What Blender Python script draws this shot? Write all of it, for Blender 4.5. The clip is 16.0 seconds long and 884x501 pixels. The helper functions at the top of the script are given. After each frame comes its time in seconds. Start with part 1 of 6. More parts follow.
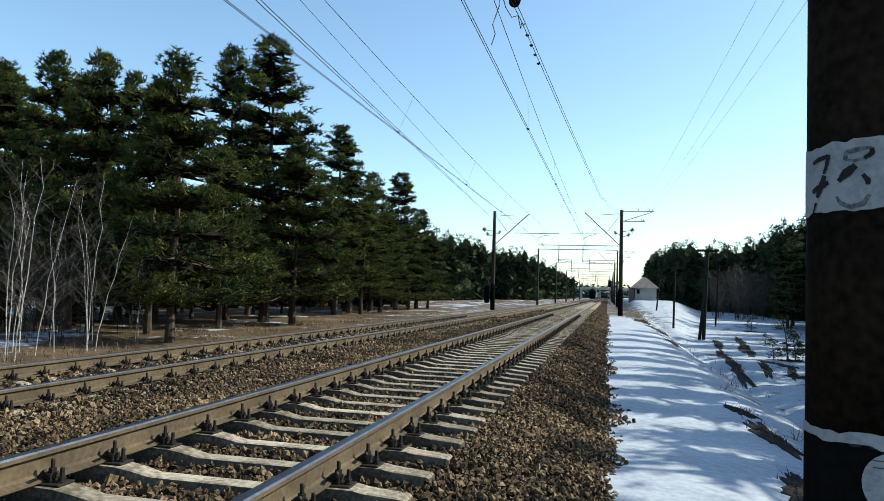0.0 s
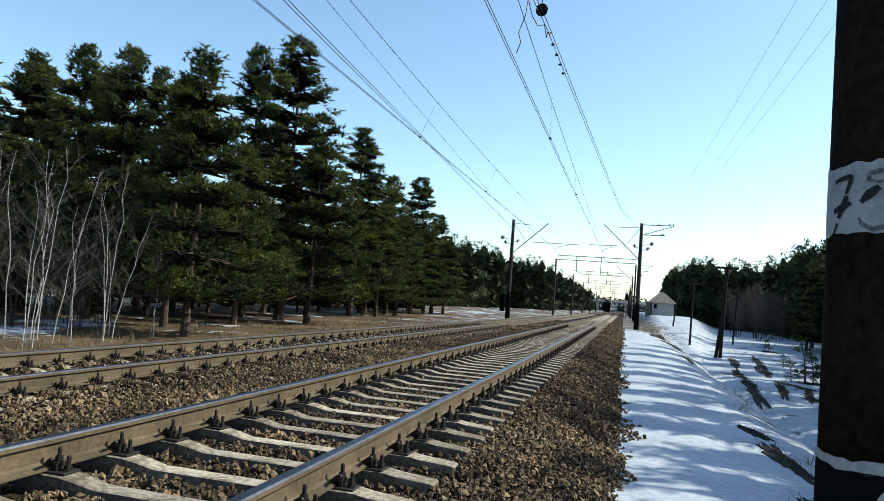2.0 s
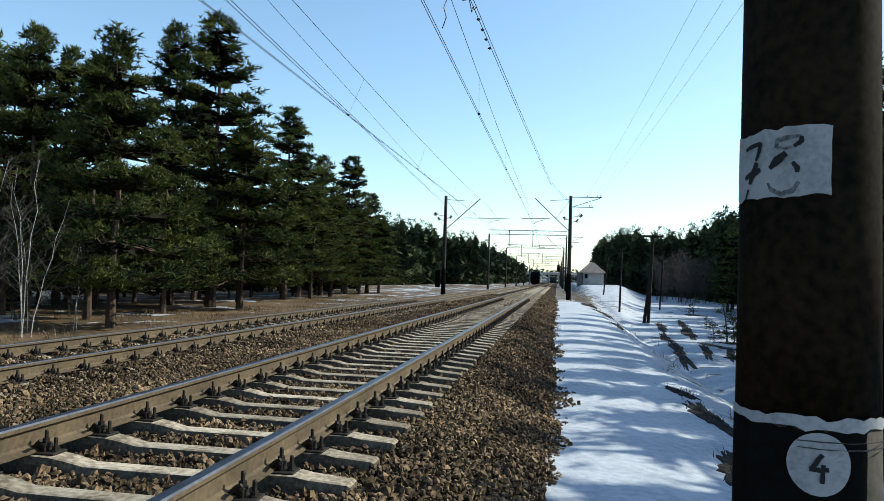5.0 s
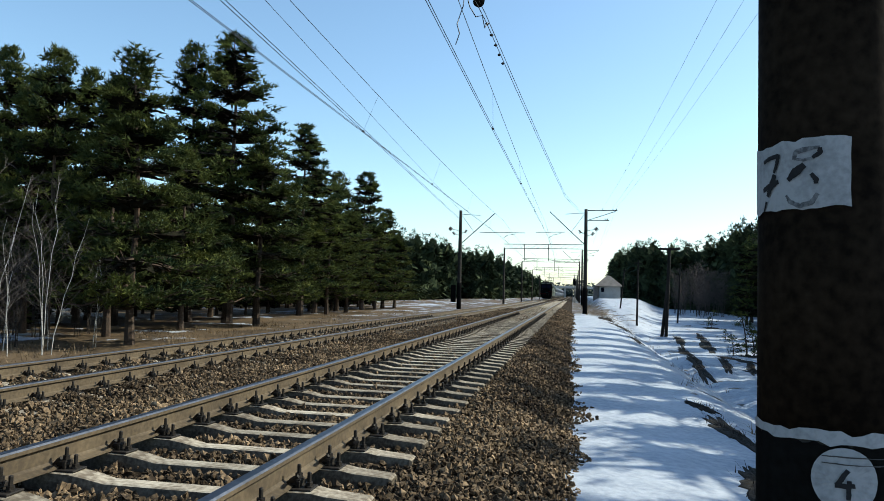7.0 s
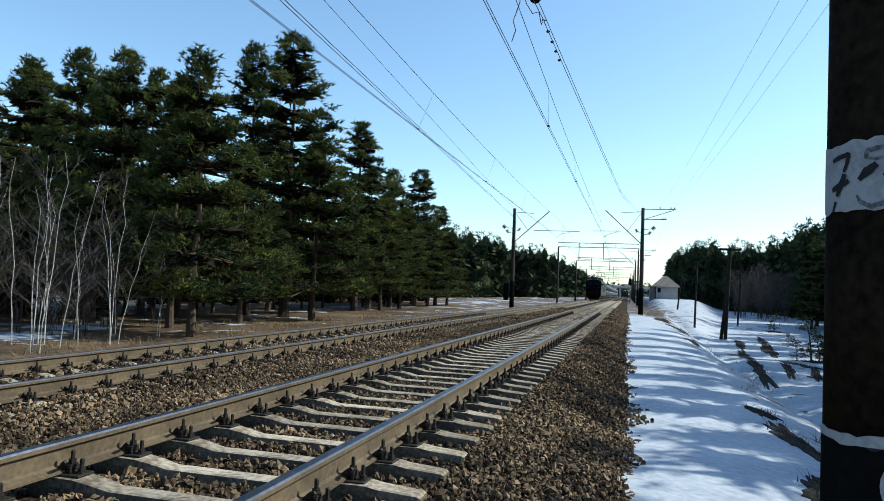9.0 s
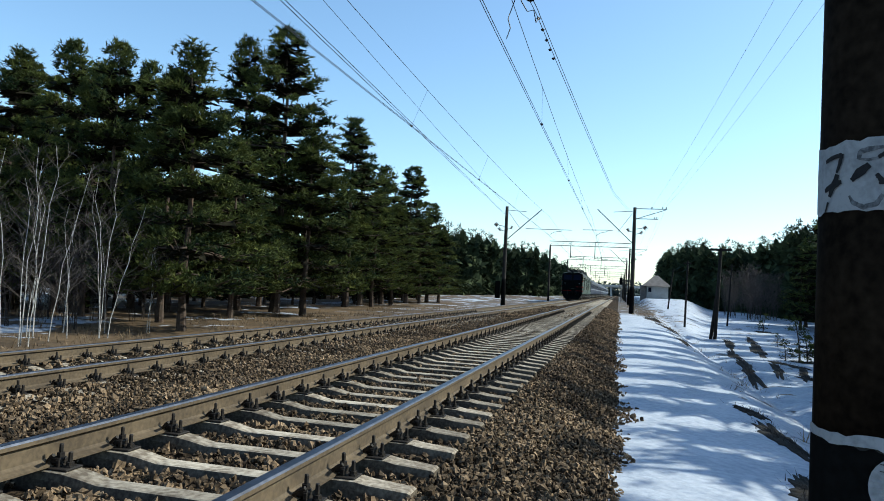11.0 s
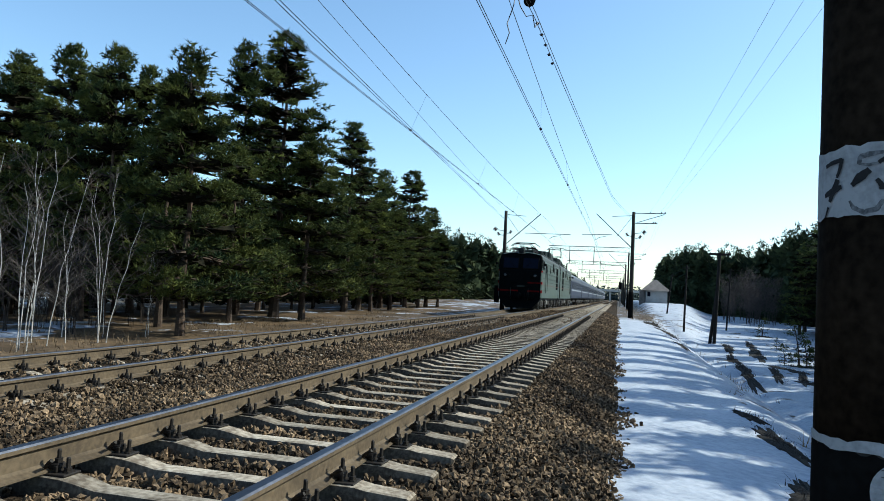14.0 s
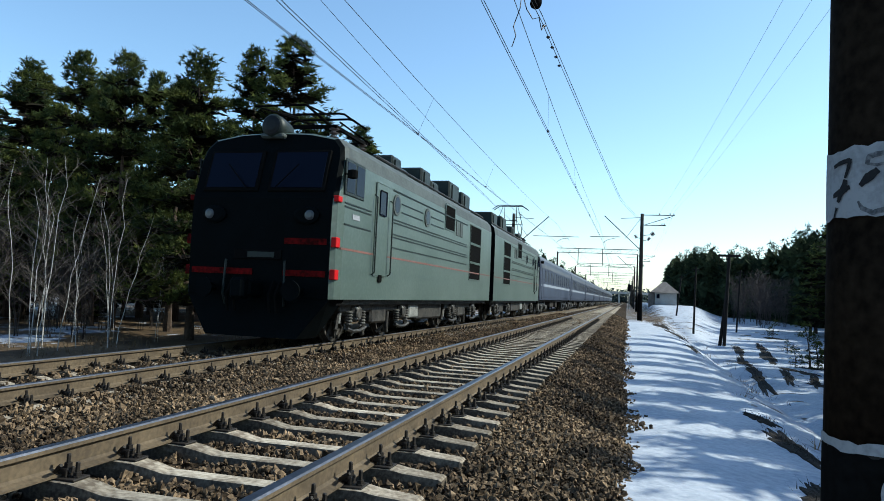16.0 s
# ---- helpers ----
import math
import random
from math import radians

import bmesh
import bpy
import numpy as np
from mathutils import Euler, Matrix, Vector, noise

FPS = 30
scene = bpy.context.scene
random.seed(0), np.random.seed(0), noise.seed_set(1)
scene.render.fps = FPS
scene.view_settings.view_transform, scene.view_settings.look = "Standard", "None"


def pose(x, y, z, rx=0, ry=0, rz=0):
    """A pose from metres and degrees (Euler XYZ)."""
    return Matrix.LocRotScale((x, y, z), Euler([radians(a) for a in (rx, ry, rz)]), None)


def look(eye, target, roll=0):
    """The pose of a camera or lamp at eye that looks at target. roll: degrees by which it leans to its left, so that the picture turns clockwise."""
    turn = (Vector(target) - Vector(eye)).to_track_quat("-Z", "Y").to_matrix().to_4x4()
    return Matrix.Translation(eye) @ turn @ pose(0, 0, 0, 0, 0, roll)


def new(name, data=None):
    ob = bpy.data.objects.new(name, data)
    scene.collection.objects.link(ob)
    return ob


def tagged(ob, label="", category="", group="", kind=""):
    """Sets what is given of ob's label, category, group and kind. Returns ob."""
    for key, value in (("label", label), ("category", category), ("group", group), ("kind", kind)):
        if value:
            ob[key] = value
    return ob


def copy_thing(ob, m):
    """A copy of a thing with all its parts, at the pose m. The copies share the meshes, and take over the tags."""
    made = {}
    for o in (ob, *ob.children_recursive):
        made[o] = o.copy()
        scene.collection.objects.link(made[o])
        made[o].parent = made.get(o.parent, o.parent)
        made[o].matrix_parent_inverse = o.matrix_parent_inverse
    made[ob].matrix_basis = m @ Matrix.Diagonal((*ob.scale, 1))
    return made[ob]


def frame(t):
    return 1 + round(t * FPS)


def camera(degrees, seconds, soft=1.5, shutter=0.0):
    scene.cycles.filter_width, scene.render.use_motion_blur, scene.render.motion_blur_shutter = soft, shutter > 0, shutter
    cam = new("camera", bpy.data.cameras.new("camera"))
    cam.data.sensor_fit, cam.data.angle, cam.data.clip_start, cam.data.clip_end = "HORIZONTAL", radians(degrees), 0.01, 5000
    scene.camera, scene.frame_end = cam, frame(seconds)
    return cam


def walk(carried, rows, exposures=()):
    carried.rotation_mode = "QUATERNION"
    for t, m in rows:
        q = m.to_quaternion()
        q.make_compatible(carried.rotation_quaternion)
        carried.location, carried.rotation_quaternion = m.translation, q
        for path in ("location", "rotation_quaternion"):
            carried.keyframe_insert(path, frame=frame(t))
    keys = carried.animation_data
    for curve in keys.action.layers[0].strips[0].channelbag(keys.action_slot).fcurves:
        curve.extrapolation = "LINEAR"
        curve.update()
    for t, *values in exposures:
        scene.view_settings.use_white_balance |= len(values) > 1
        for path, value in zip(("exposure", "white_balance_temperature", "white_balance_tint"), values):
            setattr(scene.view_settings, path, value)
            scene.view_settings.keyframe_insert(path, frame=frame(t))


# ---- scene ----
cam = camera(65.4, 16.0, soft=0.9)
EXPO = 0.62
PATH = [
    (0, (2.486, -3.448, 1.013), (2.017, -1.507, 1.133), 1.8),
    (0.5, (2.49, -3.466, 1.009), (1.918, -1.55, 1.061), 1.7),
    (1, (2.494, -3.476, 0.999), (2.011, -1.536, 0.979), 3.9),
    (1.5, (2.521, -3.568, 1.039), (1.842, -1.687, 1.079), 2.7),
    (2, (2.503, -3.417, 1.015), (1.984, -1.49, 1.149), 4.3),
    (2.5, (2.521, -3.382, 1.016), (2.198, -1.411, 1.122), 1.6),
    (3, (2.528, -3.412, 1.022), (2.242, -1.433, 1.084), 2.6),
    (3.5, (2.522, -3.407, 1.015), (2.219, -1.43, 1.058), 2.4),
    (4, (2.518, -3.416, 1.015), (2.208, -1.441, 1.071), 2.0),
    (6.5, (2.514, -3.415, 1.012), (2.159, -1.449, 1.116), 1.9),
    (7, (2.512, -3.419, 1.016), (2.138, -1.458, 1.137), 1.4),
    (7.5, (2.507, -3.428, 1.017), (2.031, -1.49, 1.158), 0.7),
    (8, (2.504, -3.428, 1.019), (1.978, -1.502, 1.148), 0.7),
    (8.5, (2.507, -3.428, 1.017), (1.963, -1.507, 1.144), 1.4),
    (9, (2.506, -3.434, 1.015), (1.982, -1.507, 1.124), 2.3),
    (11.5, (2.5, -3.432, 1.011), (2.0, -1.498, 1.113), 2.9),
    (12, (2.5, -3.43, 1.014), (2.008, -1.494, 1.122), 2.8),
    (12.5, (2.502, -3.425, 1.013), (2.019, -1.487, 1.119), 2.8),
    (13, (2.498, -3.43, 1.013), (2.005, -1.495, 1.121), 2.8),
    (13.5, (2.497, -3.426, 1.012), (2.002, -1.491, 1.122), 2.9),
    (14, (2.497, -3.429, 1.013), (1.998, -1.495, 1.128), 2.9),
    (14.5, (2.498, -3.431, 1.011), (2.001, -1.497, 1.125), 2.8),
    (15, (2.496, -3.433, 1.012), (1.998, -1.5, 1.131), 2.7),
    (15.5, (2.499, -3.43, 1.013), (1.989, -1.5, 1.141), 2.7),
    (16, (2.504, -3.422, 1.014), (1.982, -1.495, 1.137), 2.6),
]
walk(cam, [(t, look(eye, target, roll)) for t, eye, target, roll in PATH], exposures=[(t, EXPO + e, k, -2) for t, e, k in ((0, 0, 6250), (1.0, 0, 6250), (1.5, 0.28, 6250), (2.0, 0.06, 6250), (2.5, 0, 6250), (6.5, -0.04, 6250), (9.0, -0.06, 5900), (16, -0.06, 5850))])

# ---- light ----
SUN_AZ, SUN_EL = 23.0, 38.0      # degrees from +x towards +y, and above the horizon
sdir = Vector((math.cos(radians(SUN_EL)) * math.cos(radians(SUN_AZ)), math.cos(radians(SUN_EL)) * math.sin(radians(SUN_AZ)), math.sin(radians(SUN_EL))))
sun = new("sun", bpy.data.lights.new("sun", "SUN"))
sun.data.energy, sun.data.angle, sun.data.color = 5.0, radians(0.53), (1.0, 0.90, 0.76)
sun.matrix_world = look(sdir * 50, (0, 0, 0))
world = bpy.data.worlds.new("sky")
scene.world = world
world.use_nodes = True
wn = world.node_tree
sky = wn.nodes.new("ShaderNodeTexSky")
sky.sky_type, sky.sun_disc, sky.sun_elevation = "NISHITA", False, radians(SUN_EL)
sky.sun_rotation = radians(90 - SUN_AZ)
sky.air_density, sky.dust_density, sky.ozone_density = 1.0, 0.6, 1.5
wn.links.new(sky.outputs[0], wn.nodes["Background"].inputs[0])
wn.nodes["Background"].inputs[1].default_value = 0.15


# ---- materials ----
def mat(name, col, rough=0.7, metal=0.0, col2=None, scale=3.0, fine=40.0, bump=0.2, dist=0.01, rnd=0.0, isl=0.0, spec=0.25, mixpos=(0.4, 0.65)):
    """Two-scale noise between col and col2, with fine relief; rnd and isl vary the value object by object and piece by piece."""
    m = bpy.data.materials.new(name)
    m.use_nodes = True
    n, l = m.node_tree.nodes, m.node_tree.links
    b = n["Principled BSDF"]
    b.inputs["Roughness"].default_value, b.inputs["Metallic"].default_value = rough, metal
    b.inputs["Specular IOR Level"].default_value = spec
    co = n.new("ShaderNodeTexCoord")
    geo = n.new("ShaderNodeNewGeometry")
    big, small = n.new("ShaderNodeTexNoise"), n.new("ShaderNodeTexNoise")
    big.inputs["Scale"].default_value, small.inputs["Scale"].default_value = scale, fine
    big.inputs["Detail"].default_value, small.inputs["Detail"].default_value = 5, 4
    src = co.outputs["Object"]
    for q in (big, small):
        l.new(src, q.inputs["Vector"])
    add = n.new("ShaderNodeMath")
    add.operation = "MULTIPLY_ADD"
    l.new(small.outputs[0], add.inputs[0])
    add.inputs[1].default_value = 0.5
    half = n.new("ShaderNodeMath")
    half.operation = "MULTIPLY"
    half.inputs[1].default_value = 0.5
    l.new(big.outputs[0], half.inputs[0])
    l.new(half.outputs[0], add.inputs[2])
    ramp = n.new("ShaderNodeValToRGB")
    ramp.color_ramp.elements[0].position, ramp.color_ramp.elements[1].position = mixpos
    c2 = col2 or tuple(c * 0.62 for c in col)
    ramp.color_ramp.elements[0].color, ramp.color_ramp.elements[1].color = (*c2, 1), (*col, 1)
    l.new(add.outputs[0], ramp.inputs[0])
    out = ramp.outputs[0]
    for amount, socket in ((rnd, n.new("ShaderNodeObjectInfo").outputs["Random"] if rnd else None), (isl, geo.outputs["Random Per Island"])):
        if amount:
            hsv = n.new("ShaderNodeHueSaturation")
            r = n.new("ShaderNodeMapRange")
            r.inputs["To Min"].default_value, r.inputs["To Max"].default_value = 1 - amount, 1 + amount
            l.new(socket, r.inputs["Value"])
            l.new(r.outputs[0], hsv.inputs["Value"])
            l.new(out, hsv.inputs["Color"])
            out = hsv.outputs[0]
    l.new(out, b.inputs["Base Color"])
    if bump:
        bp = n.new("ShaderNodeBump")
        bp.inputs["Strength"].default_value, bp.inputs["Distance"].default_value = bump, dist
        l.new(small.outputs[0], bp.inputs["Height"])
        l.new(bp.outputs[0], b.inputs["Normal"])
    return m


M = {}
M["stone"] = mat("crushed_stone", (0.228, 0.160, 0.098), 0.9, col2=(0.034, 0.025, 0.018), scale=0.9, fine=25, bump=0.5, isl=0.7, spec=0.06)
M["bed"] = mat("ballast_bed", (0.042, 0.030, 0.020), 0.95, col2=(0.015, 0.011, 0.008), scale=1.2, fine=22, bump=1.0, dist=0.05, mixpos=(0.42, 0.58), spec=0.04)
M["darksoil"] = mat("dark_soil", (0.026, 0.020, 0.015), 0.95, col2=(0.010, 0.008, 0.006), scale=1.5, fine=16, bump=0.8, dist=0.03)
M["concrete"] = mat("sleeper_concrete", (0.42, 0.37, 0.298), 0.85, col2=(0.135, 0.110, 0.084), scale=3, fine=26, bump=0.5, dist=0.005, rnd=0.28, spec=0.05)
# darker copy of the sleeper concrete, standing for side shade and dust
M["sleeperside"] = mat("shaded_dusty_concrete", (0.15, 0.125, 0.095), 0.9, col2=(0.055, 0.044, 0.034), scale=5, fine=40, bump=0.4, dist=0.006, rnd=0.2, spec=0.05)
M["rust"] = mat("rusty_steel", (0.118, 0.088, 0.055), 0.8, 0.0, col2=(0.058, 0.043, 0.028), scale=2, fine=30, bump=0.15, dist=0.003)
M["railhead"] = mat("polished_rail_head", (0.13, 0.137, 0.165), 0.45, 1.0, col2=(0.075, 0.078, 0.09), scale=3, fine=20, bump=0.03, dist=0.001)
M["iron"] = mat("dark_greased_iron", (0.022, 0.017, 0.013), 0.7, 0.0, col2=(0.009, 0.007, 0.006), scale=12, fine=50, bump=0.2, dist=0.002)
# even near-black tone stands for the shade on the concrete shaft
M["tarred"] = mat("shaded_shaft_concrete", (0.018, 0.0130, 0.0090), 0.85, col2=(0.0045, 0.0034, 0.0027), scale=2.2, fine=35, bump=0.25, dist=0.004, spec=0.03)
M["mastconc"] = mat("mast_concrete", (0.040, 0.034, 0.028), 0.85, col2=(0.016, 0.014, 0.012), scale=1.5, fine=35, bump=0.25, dist=0.004)
M["blackpaint"] = mat("black_paint", (0.007, 0.007, 0.007), 0.8, col2=(0.004, 0.004, 0.004), scale=5, fine=40, bump=0.2, dist=0.003, spec=0.01)
M["whitepaint"] = mat("worn_white_paint", (0.25, 0.255, 0.275), 0.65, col2=(0.15, 0.155, 0.17), scale=9, fine=60, bump=0.15, dist=0.002, mixpos=(0.3, 0.55))
M["freshletter"] = mat("black_lettering", (0.006, 0.006, 0.008), 0.8, col2=(0.012, 0.012, 0.014), scale=30, fine=120, bump=0.0)
M["wire"] = mat("wire_copper", (0.055, 0.055, 0.06), 0.5, 0.6, bump=0.0)
M["galv"] = mat("painted_steelwork", (0.05, 0.05, 0.055), 0.7, 0.0, bump=0.1)
M["insul"] = mat("brown_porcelain", (0.13, 0.10, 0.09), 0.3, bump=0.0)
M["wood"] = mat("creosoted_wood", (0.014, 0.011, 0.009), 0.85, col2=(0.006, 0.005, 0.0045), scale=3, fine=30, bump=0.4)
M["bark"] = mat("pine_bark", (0.088, 0.058, 0.040), 0.9, col2=(0.035, 0.026, 0.02), scale=2, fine=18, bump=0.7, dist=0.02)
M["needles"] = mat("pine_needles", (0.118, 0.130, 0.032), 0.8, col2=(0.017, 0.030, 0.015), scale=0.45, fine=2, bump=0.0, rnd=0.2, isl=0.18, spec=0.06)
nd = M["needles"].node_tree
tr, mx = nd.nodes.new("ShaderNodeBsdfTranslucent"), nd.nodes.new("ShaderNodeMixShader")
pb = nd.nodes["Principled BSDF"]
nd.links.new(pb.inputs["Base Color"].links[0].from_socket, tr.inputs["Color"])
mx.inputs[0].default_value = 0.15
nd.links.new(pb.outputs[0], mx.inputs[1])
nd.links.new(tr.outputs[0], mx.inputs[2])
nd.links.new(mx.outputs[0], nd.nodes["Material Output"].inputs["Surface"])
# shaded copy of the needle colours, for woods seen against the light
M["shadeneedles"] = mat("shaded_wood_needles", (0.062, 0.076, 0.036), 0.85, col2=(0.014, 0.022, 0.014), scale=0.16, fine=1.2, bump=0.0, isl=0.15, spec=0.03)
# twigs inside the crown, with the shade in there put into their colour
M["shadetwig"] = mat("shaded_inner_pine_twigs", (0.022, 0.020, 0.013), 0.9, col2=(0.009, 0.009, 0.006), scale=0.8, fine=6, bump=0.0, spec=0.03)
M["birch"] = mat("birch_bark", (0.42, 0.405, 0.385), 0.8, col2=(0.08, 0.068, 0.056), scale=2.5, fine=14, bump=0.2, rnd=0.12, mixpos=(0.36, 0.5))
M["birchtwig"] = mat("pale_birch_twigs", (0.11, 0.095, 0.084), 0.85, col2=(0.036, 0.030, 0.026), scale=2, fine=20, bump=0.0)
M["twig"] = mat("bare_twigs", (0.045, 0.035, 0.030), 0.85, col2=(0.018, 0.014, 0.012), scale=2, fine=20, bump=0.0, rnd=0.3)
# blue-grey tone stands for the haze over the distant wood
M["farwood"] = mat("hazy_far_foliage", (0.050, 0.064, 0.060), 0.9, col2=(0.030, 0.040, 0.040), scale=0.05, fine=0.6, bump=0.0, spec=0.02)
M["paletwig"] = mat("grey_brown_twigs", (0.090, 0.071, 0.062), 0.9, col2=(0.050, 0.040, 0.036), scale=0.6, fine=8, bump=0.0, rnd=0.15)
M["grass"] = mat("dry_grass", (0.20, 0.145, 0.085), 0.9, col2=(0.10, 0.07, 0.042), scale=0.6, fine=6, bump=0.0, isl=0.4)
M["locogreen"] = mat("loco_green_paint", (0.078, 0.104, 0.091), 0.42, col2=(0.050, 0.072, 0.062), scale=0.9, fine=12, bump=0.06, dist=0.006, spec=0.4)
# dark green parts; also colours the side ribs as shadow lines
M["locodark"] = mat("dark_paint_and_rib_shade", (0.014, 0.022, 0.019), 0.5, col2=(0.008, 0.012, 0.011), scale=2, fine=25, bump=0.05, dist=0.003)
M["greyfig"] = mat("faded_grey_lettering", (0.05, 0.052, 0.06), 0.7, col2=(0.19, 0.195, 0.21), scale=22, fine=90, bump=0.0, mixpos=(0.36, 0.6))
# body green darkened to near black for the shade on the front
M["locofront"] = mat("shaded_front_paint", (0.003, 0.0045, 0.0055), 0.6, col2=(0.0018, 0.0026, 0.003), scale=2, fine=25, bump=0.05, dist=0.003, spec=0.02)
# strong light and dark patches stand for grime and for shadows underneath
M["under"] = mat("grimy_shaded_gear", (0.060, 0.055, 0.048), 0.6, 0.0, col2=(0.008, 0.007, 0.007), scale=2.5, fine=14, bump=0.3, dist=0.01)
# spring tone lifted to stand for glints on the steel
M["gear"] = mat("bright_spring_steel", (0.13, 0.125, 0.115), 0.55, 0.2, col2=(0.03, 0.028, 0.026), scale=5, fine=25, bump=0.1)
# grey raised in tone to stand for glints on the running gear
M["steelgrey"] = mat("bright_grey_metal", (0.30, 0.30, 0.28), 0.6, 0.3, col2=(0.10, 0.10, 0.10), scale=4, fine=25, bump=0.15)
M["red"] = mat("red_paint", (0.44, 0.008, 0.010), 0.5, col2=(0.34, 0.006, 0.008), bump=0.0, spec=0.1)
# stripe red dimmed to stand for shade on the front and left corner
M["reddull"] = mat("shaded_red_paint", (0.15, 0.005, 0.006), 0.7, col2=(0.02, 0.002, 0.002), scale=1.6, fine=14, bump=0.0, spec=0.03)
M["redline"] = mat("faded_red_line", (0.19, 0.085, 0.07), 0.5, bump=0.0)
M["roofgrey"] = mat("roof_grey_paint", (0.064, 0.076, 0.072), 0.6, col2=(0.030, 0.036, 0.034), scale=2, fine=20, bump=0.1)
M["coachblue"] = mat("coach_blue_paint", (0.036, 0.048, 0.080), 0.6, col2=(0.022, 0.030, 0.052), scale=1.0, fine=12, bump=0.03)
M["coachgrey"] = mat("coach_light_grey_paint", (0.27, 0.30, 0.34), 0.6, col2=(0.18, 0.20, 0.235), scale=1.0, fine=12, bump=0.03)
M["coachroof"] = mat("coach_roof_paint", (0.10, 0.115, 0.135), 0.65, col2=(0.06, 0.07, 0.085), scale=1.0, fine=12, bump=0.05)
M["hutwall"] = mat("hut_whitewash", (0.42, 0.41, 0.39), 0.85, col2=(0.30, 0.29, 0.27), scale=1.0, fine=12, bump=0.2)
M["hutroof"] = mat("hut_slate_roof", (0.24, 0.21, 0.19), 0.85, col2=(0.14, 0.125, 0.115), scale=1.5, fine=14, bump=0.3)
M["lampglass"] = mat("lamp_glass", (0.05, 0.055, 0.065), 0.3, bump=0.0, spec=0.5)
g = bpy.data.materials.new("dark_window_glass")
g.use_nodes = True
g.node_tree.nodes["Principled BSDF"].inputs["Base Color"].default_value = (0.004, 0.006, 0.014, 1)
g.node_tree.nodes["Principled BSDF"].inputs["Roughness"].default_value = 0.06
g.node_tree.nodes["Principled BSDF"].inputs["Specular IOR Level"].default_value = 0.05
M["glass"] = g
M["coachglass"] = mat("matte_coach_glass", (0.03, 0.036, 0.045), 0.55, col2=(0.018, 0.022, 0.03), scale=2, fine=12, bump=0.0, spec=0.15)
M["lampblack"] = mat("dark_lamp_glass", (0.01, 0.011, 0.013), 0.4, bump=0.0, spec=0.15)


# ---- mesh tools ----
def part(name, bm, material, parent=None, label="", smooth=False):
    me = bpy.data.meshes.new(name)
    bm.to_mesh(me)
    bm.free()
    for m in (material if isinstance(material, (list, tuple)) else [material]):
        me.materials.append(M[m])
    if smooth:
        me.polygons.foreach_set("use_smooth", [True] * len(me.polygons))
    ob = new(name, me)
    if parent:
        ob.parent = parent
    if label:
        ob["label"] = label
    return ob


def thing(name, label, category, group="", kind="", at=(0, 0, 0)):
    ob = new(name)
    ob.location = at
    ob.empty_display_size = 0.2
    return tagged(ob, label, category, group, kind)


def raw(name, v, f, material, parent=None, smooth=False):
    me = bpy.data.meshes.new(name)
    v = np.asarray(v, dtype=np.float32)
    f = np.asarray(f, dtype=np.int32)
    k = f.shape[1]
    me.vertices.add(len(v))
    me.vertices.foreach_set("co", v.ravel())
    me.loops.add(f.size)
    me.loops.foreach_set("vertex_index", f.ravel())
    me.polygons.add(len(f))
    me.polygons.foreach_set("loop_start", np.arange(0, f.size, k, dtype=np.int32))
    me.polygons.foreach_set("loop_total", np.full(len(f), k, dtype=np.int32))
    me.update(calc_edges=True)
    me.validate()
    for m in (material if isinstance(material, (list, tuple)) else [material]):
        me.materials.append(M[m])
    me.polygons.foreach_set("use_smooth", [smooth] * len(me.polygons))
    ob = new(name, me)
    if parent:
        ob.parent = parent
    return ob


def box(bm, x0, x1, y0, y1, z0, z1, bevel=0.0, m=None):
    g0 = bmesh.ops.create_cube(bm, size=1)
    vs = g0["verts"]
    for v in vs:
        v.co = Vector((x0 + (v.co.x + 0.5) * (x1 - x0), y0 + (v.co.y + 0.5) * (y1 - y0), z0 + (v.co.z + 0.5) * (z1 - z0)))
    if bevel:
        es = list({e for v in vs for e in v.link_edges})
        r = bmesh.ops.bevel(bm, geom=es, offset=bevel, segments=1, affect="EDGES", profile=0.5)
        vs = list({v for v in vs if v.is_valid} | set(r["verts"]))
    if m is not None:
        bmesh.ops.transform(bm, matrix=m, verts=vs)
    return vs


def tube(bm, pts, radii, seg=8, cap=True):
    """A round rod through the points, with a radius at each."""
    pts = [Vector(p) for p in pts]
    if not isinstance(radii, (list, tuple)):
        radii = [radii] * len(pts)
    rings = []
    for i, p in enumerate(pts):
        d = (pts[min(i + 1, len(pts) - 1)] - pts[max(i - 1, 0)]).normalized()
        u = d.orthogonal().normalized() if abs(d.z) > 0.9 else d.cross(Vector((0, 0, 1))).normalized()
        w = d.cross(u)
        rings.append([bm.verts.new(p + radii[i] * (math.cos(a) * u + math.sin(a) * w)) for a in (2 * math.pi * k / seg for k in range(seg))])
    for a, b in zip(rings, rings[1:]):
        for k in range(seg):
            try:
                bm.faces.new((a[k], a[(k + 1) % seg], b[(k + 1) % seg], b[k]))
            except ValueError:
                pass
    if cap and seg > 2:
        bm.faces.new(rings[0][::-1])
        bm.faces.new(rings[-1])
    bmesh.ops.recalc_face_normals(bm, faces=bm.faces[:]) if len(bm.faces) < 400 else None


def lathe(bm, prof, seg=16, m=None):
    """A body turned round z from (radius, z) pairs."""
    rings = []
    for r, z in prof:
        rings.append([bm.verts.new((r * math.cos(2 * math.pi * k / seg), r * math.sin(2 * math.pi * k / seg), z)) for k in range(seg)])
    fs = []
    for a, b in zip(rings, rings[1:]):
        for k in range(seg):
            fs.append(bm.faces.new((a[k], a[(k + 1) % seg], b[(k + 1) % seg], b[k])))
    fs.append(bm.faces.new(rings[0][::-1]))
    fs.append(bm.faces.new(rings[-1]))
    if m is not None:
        bmesh.ops.transform(bm, matrix=m, verts=[v for r in rings for v in r])
    return fs


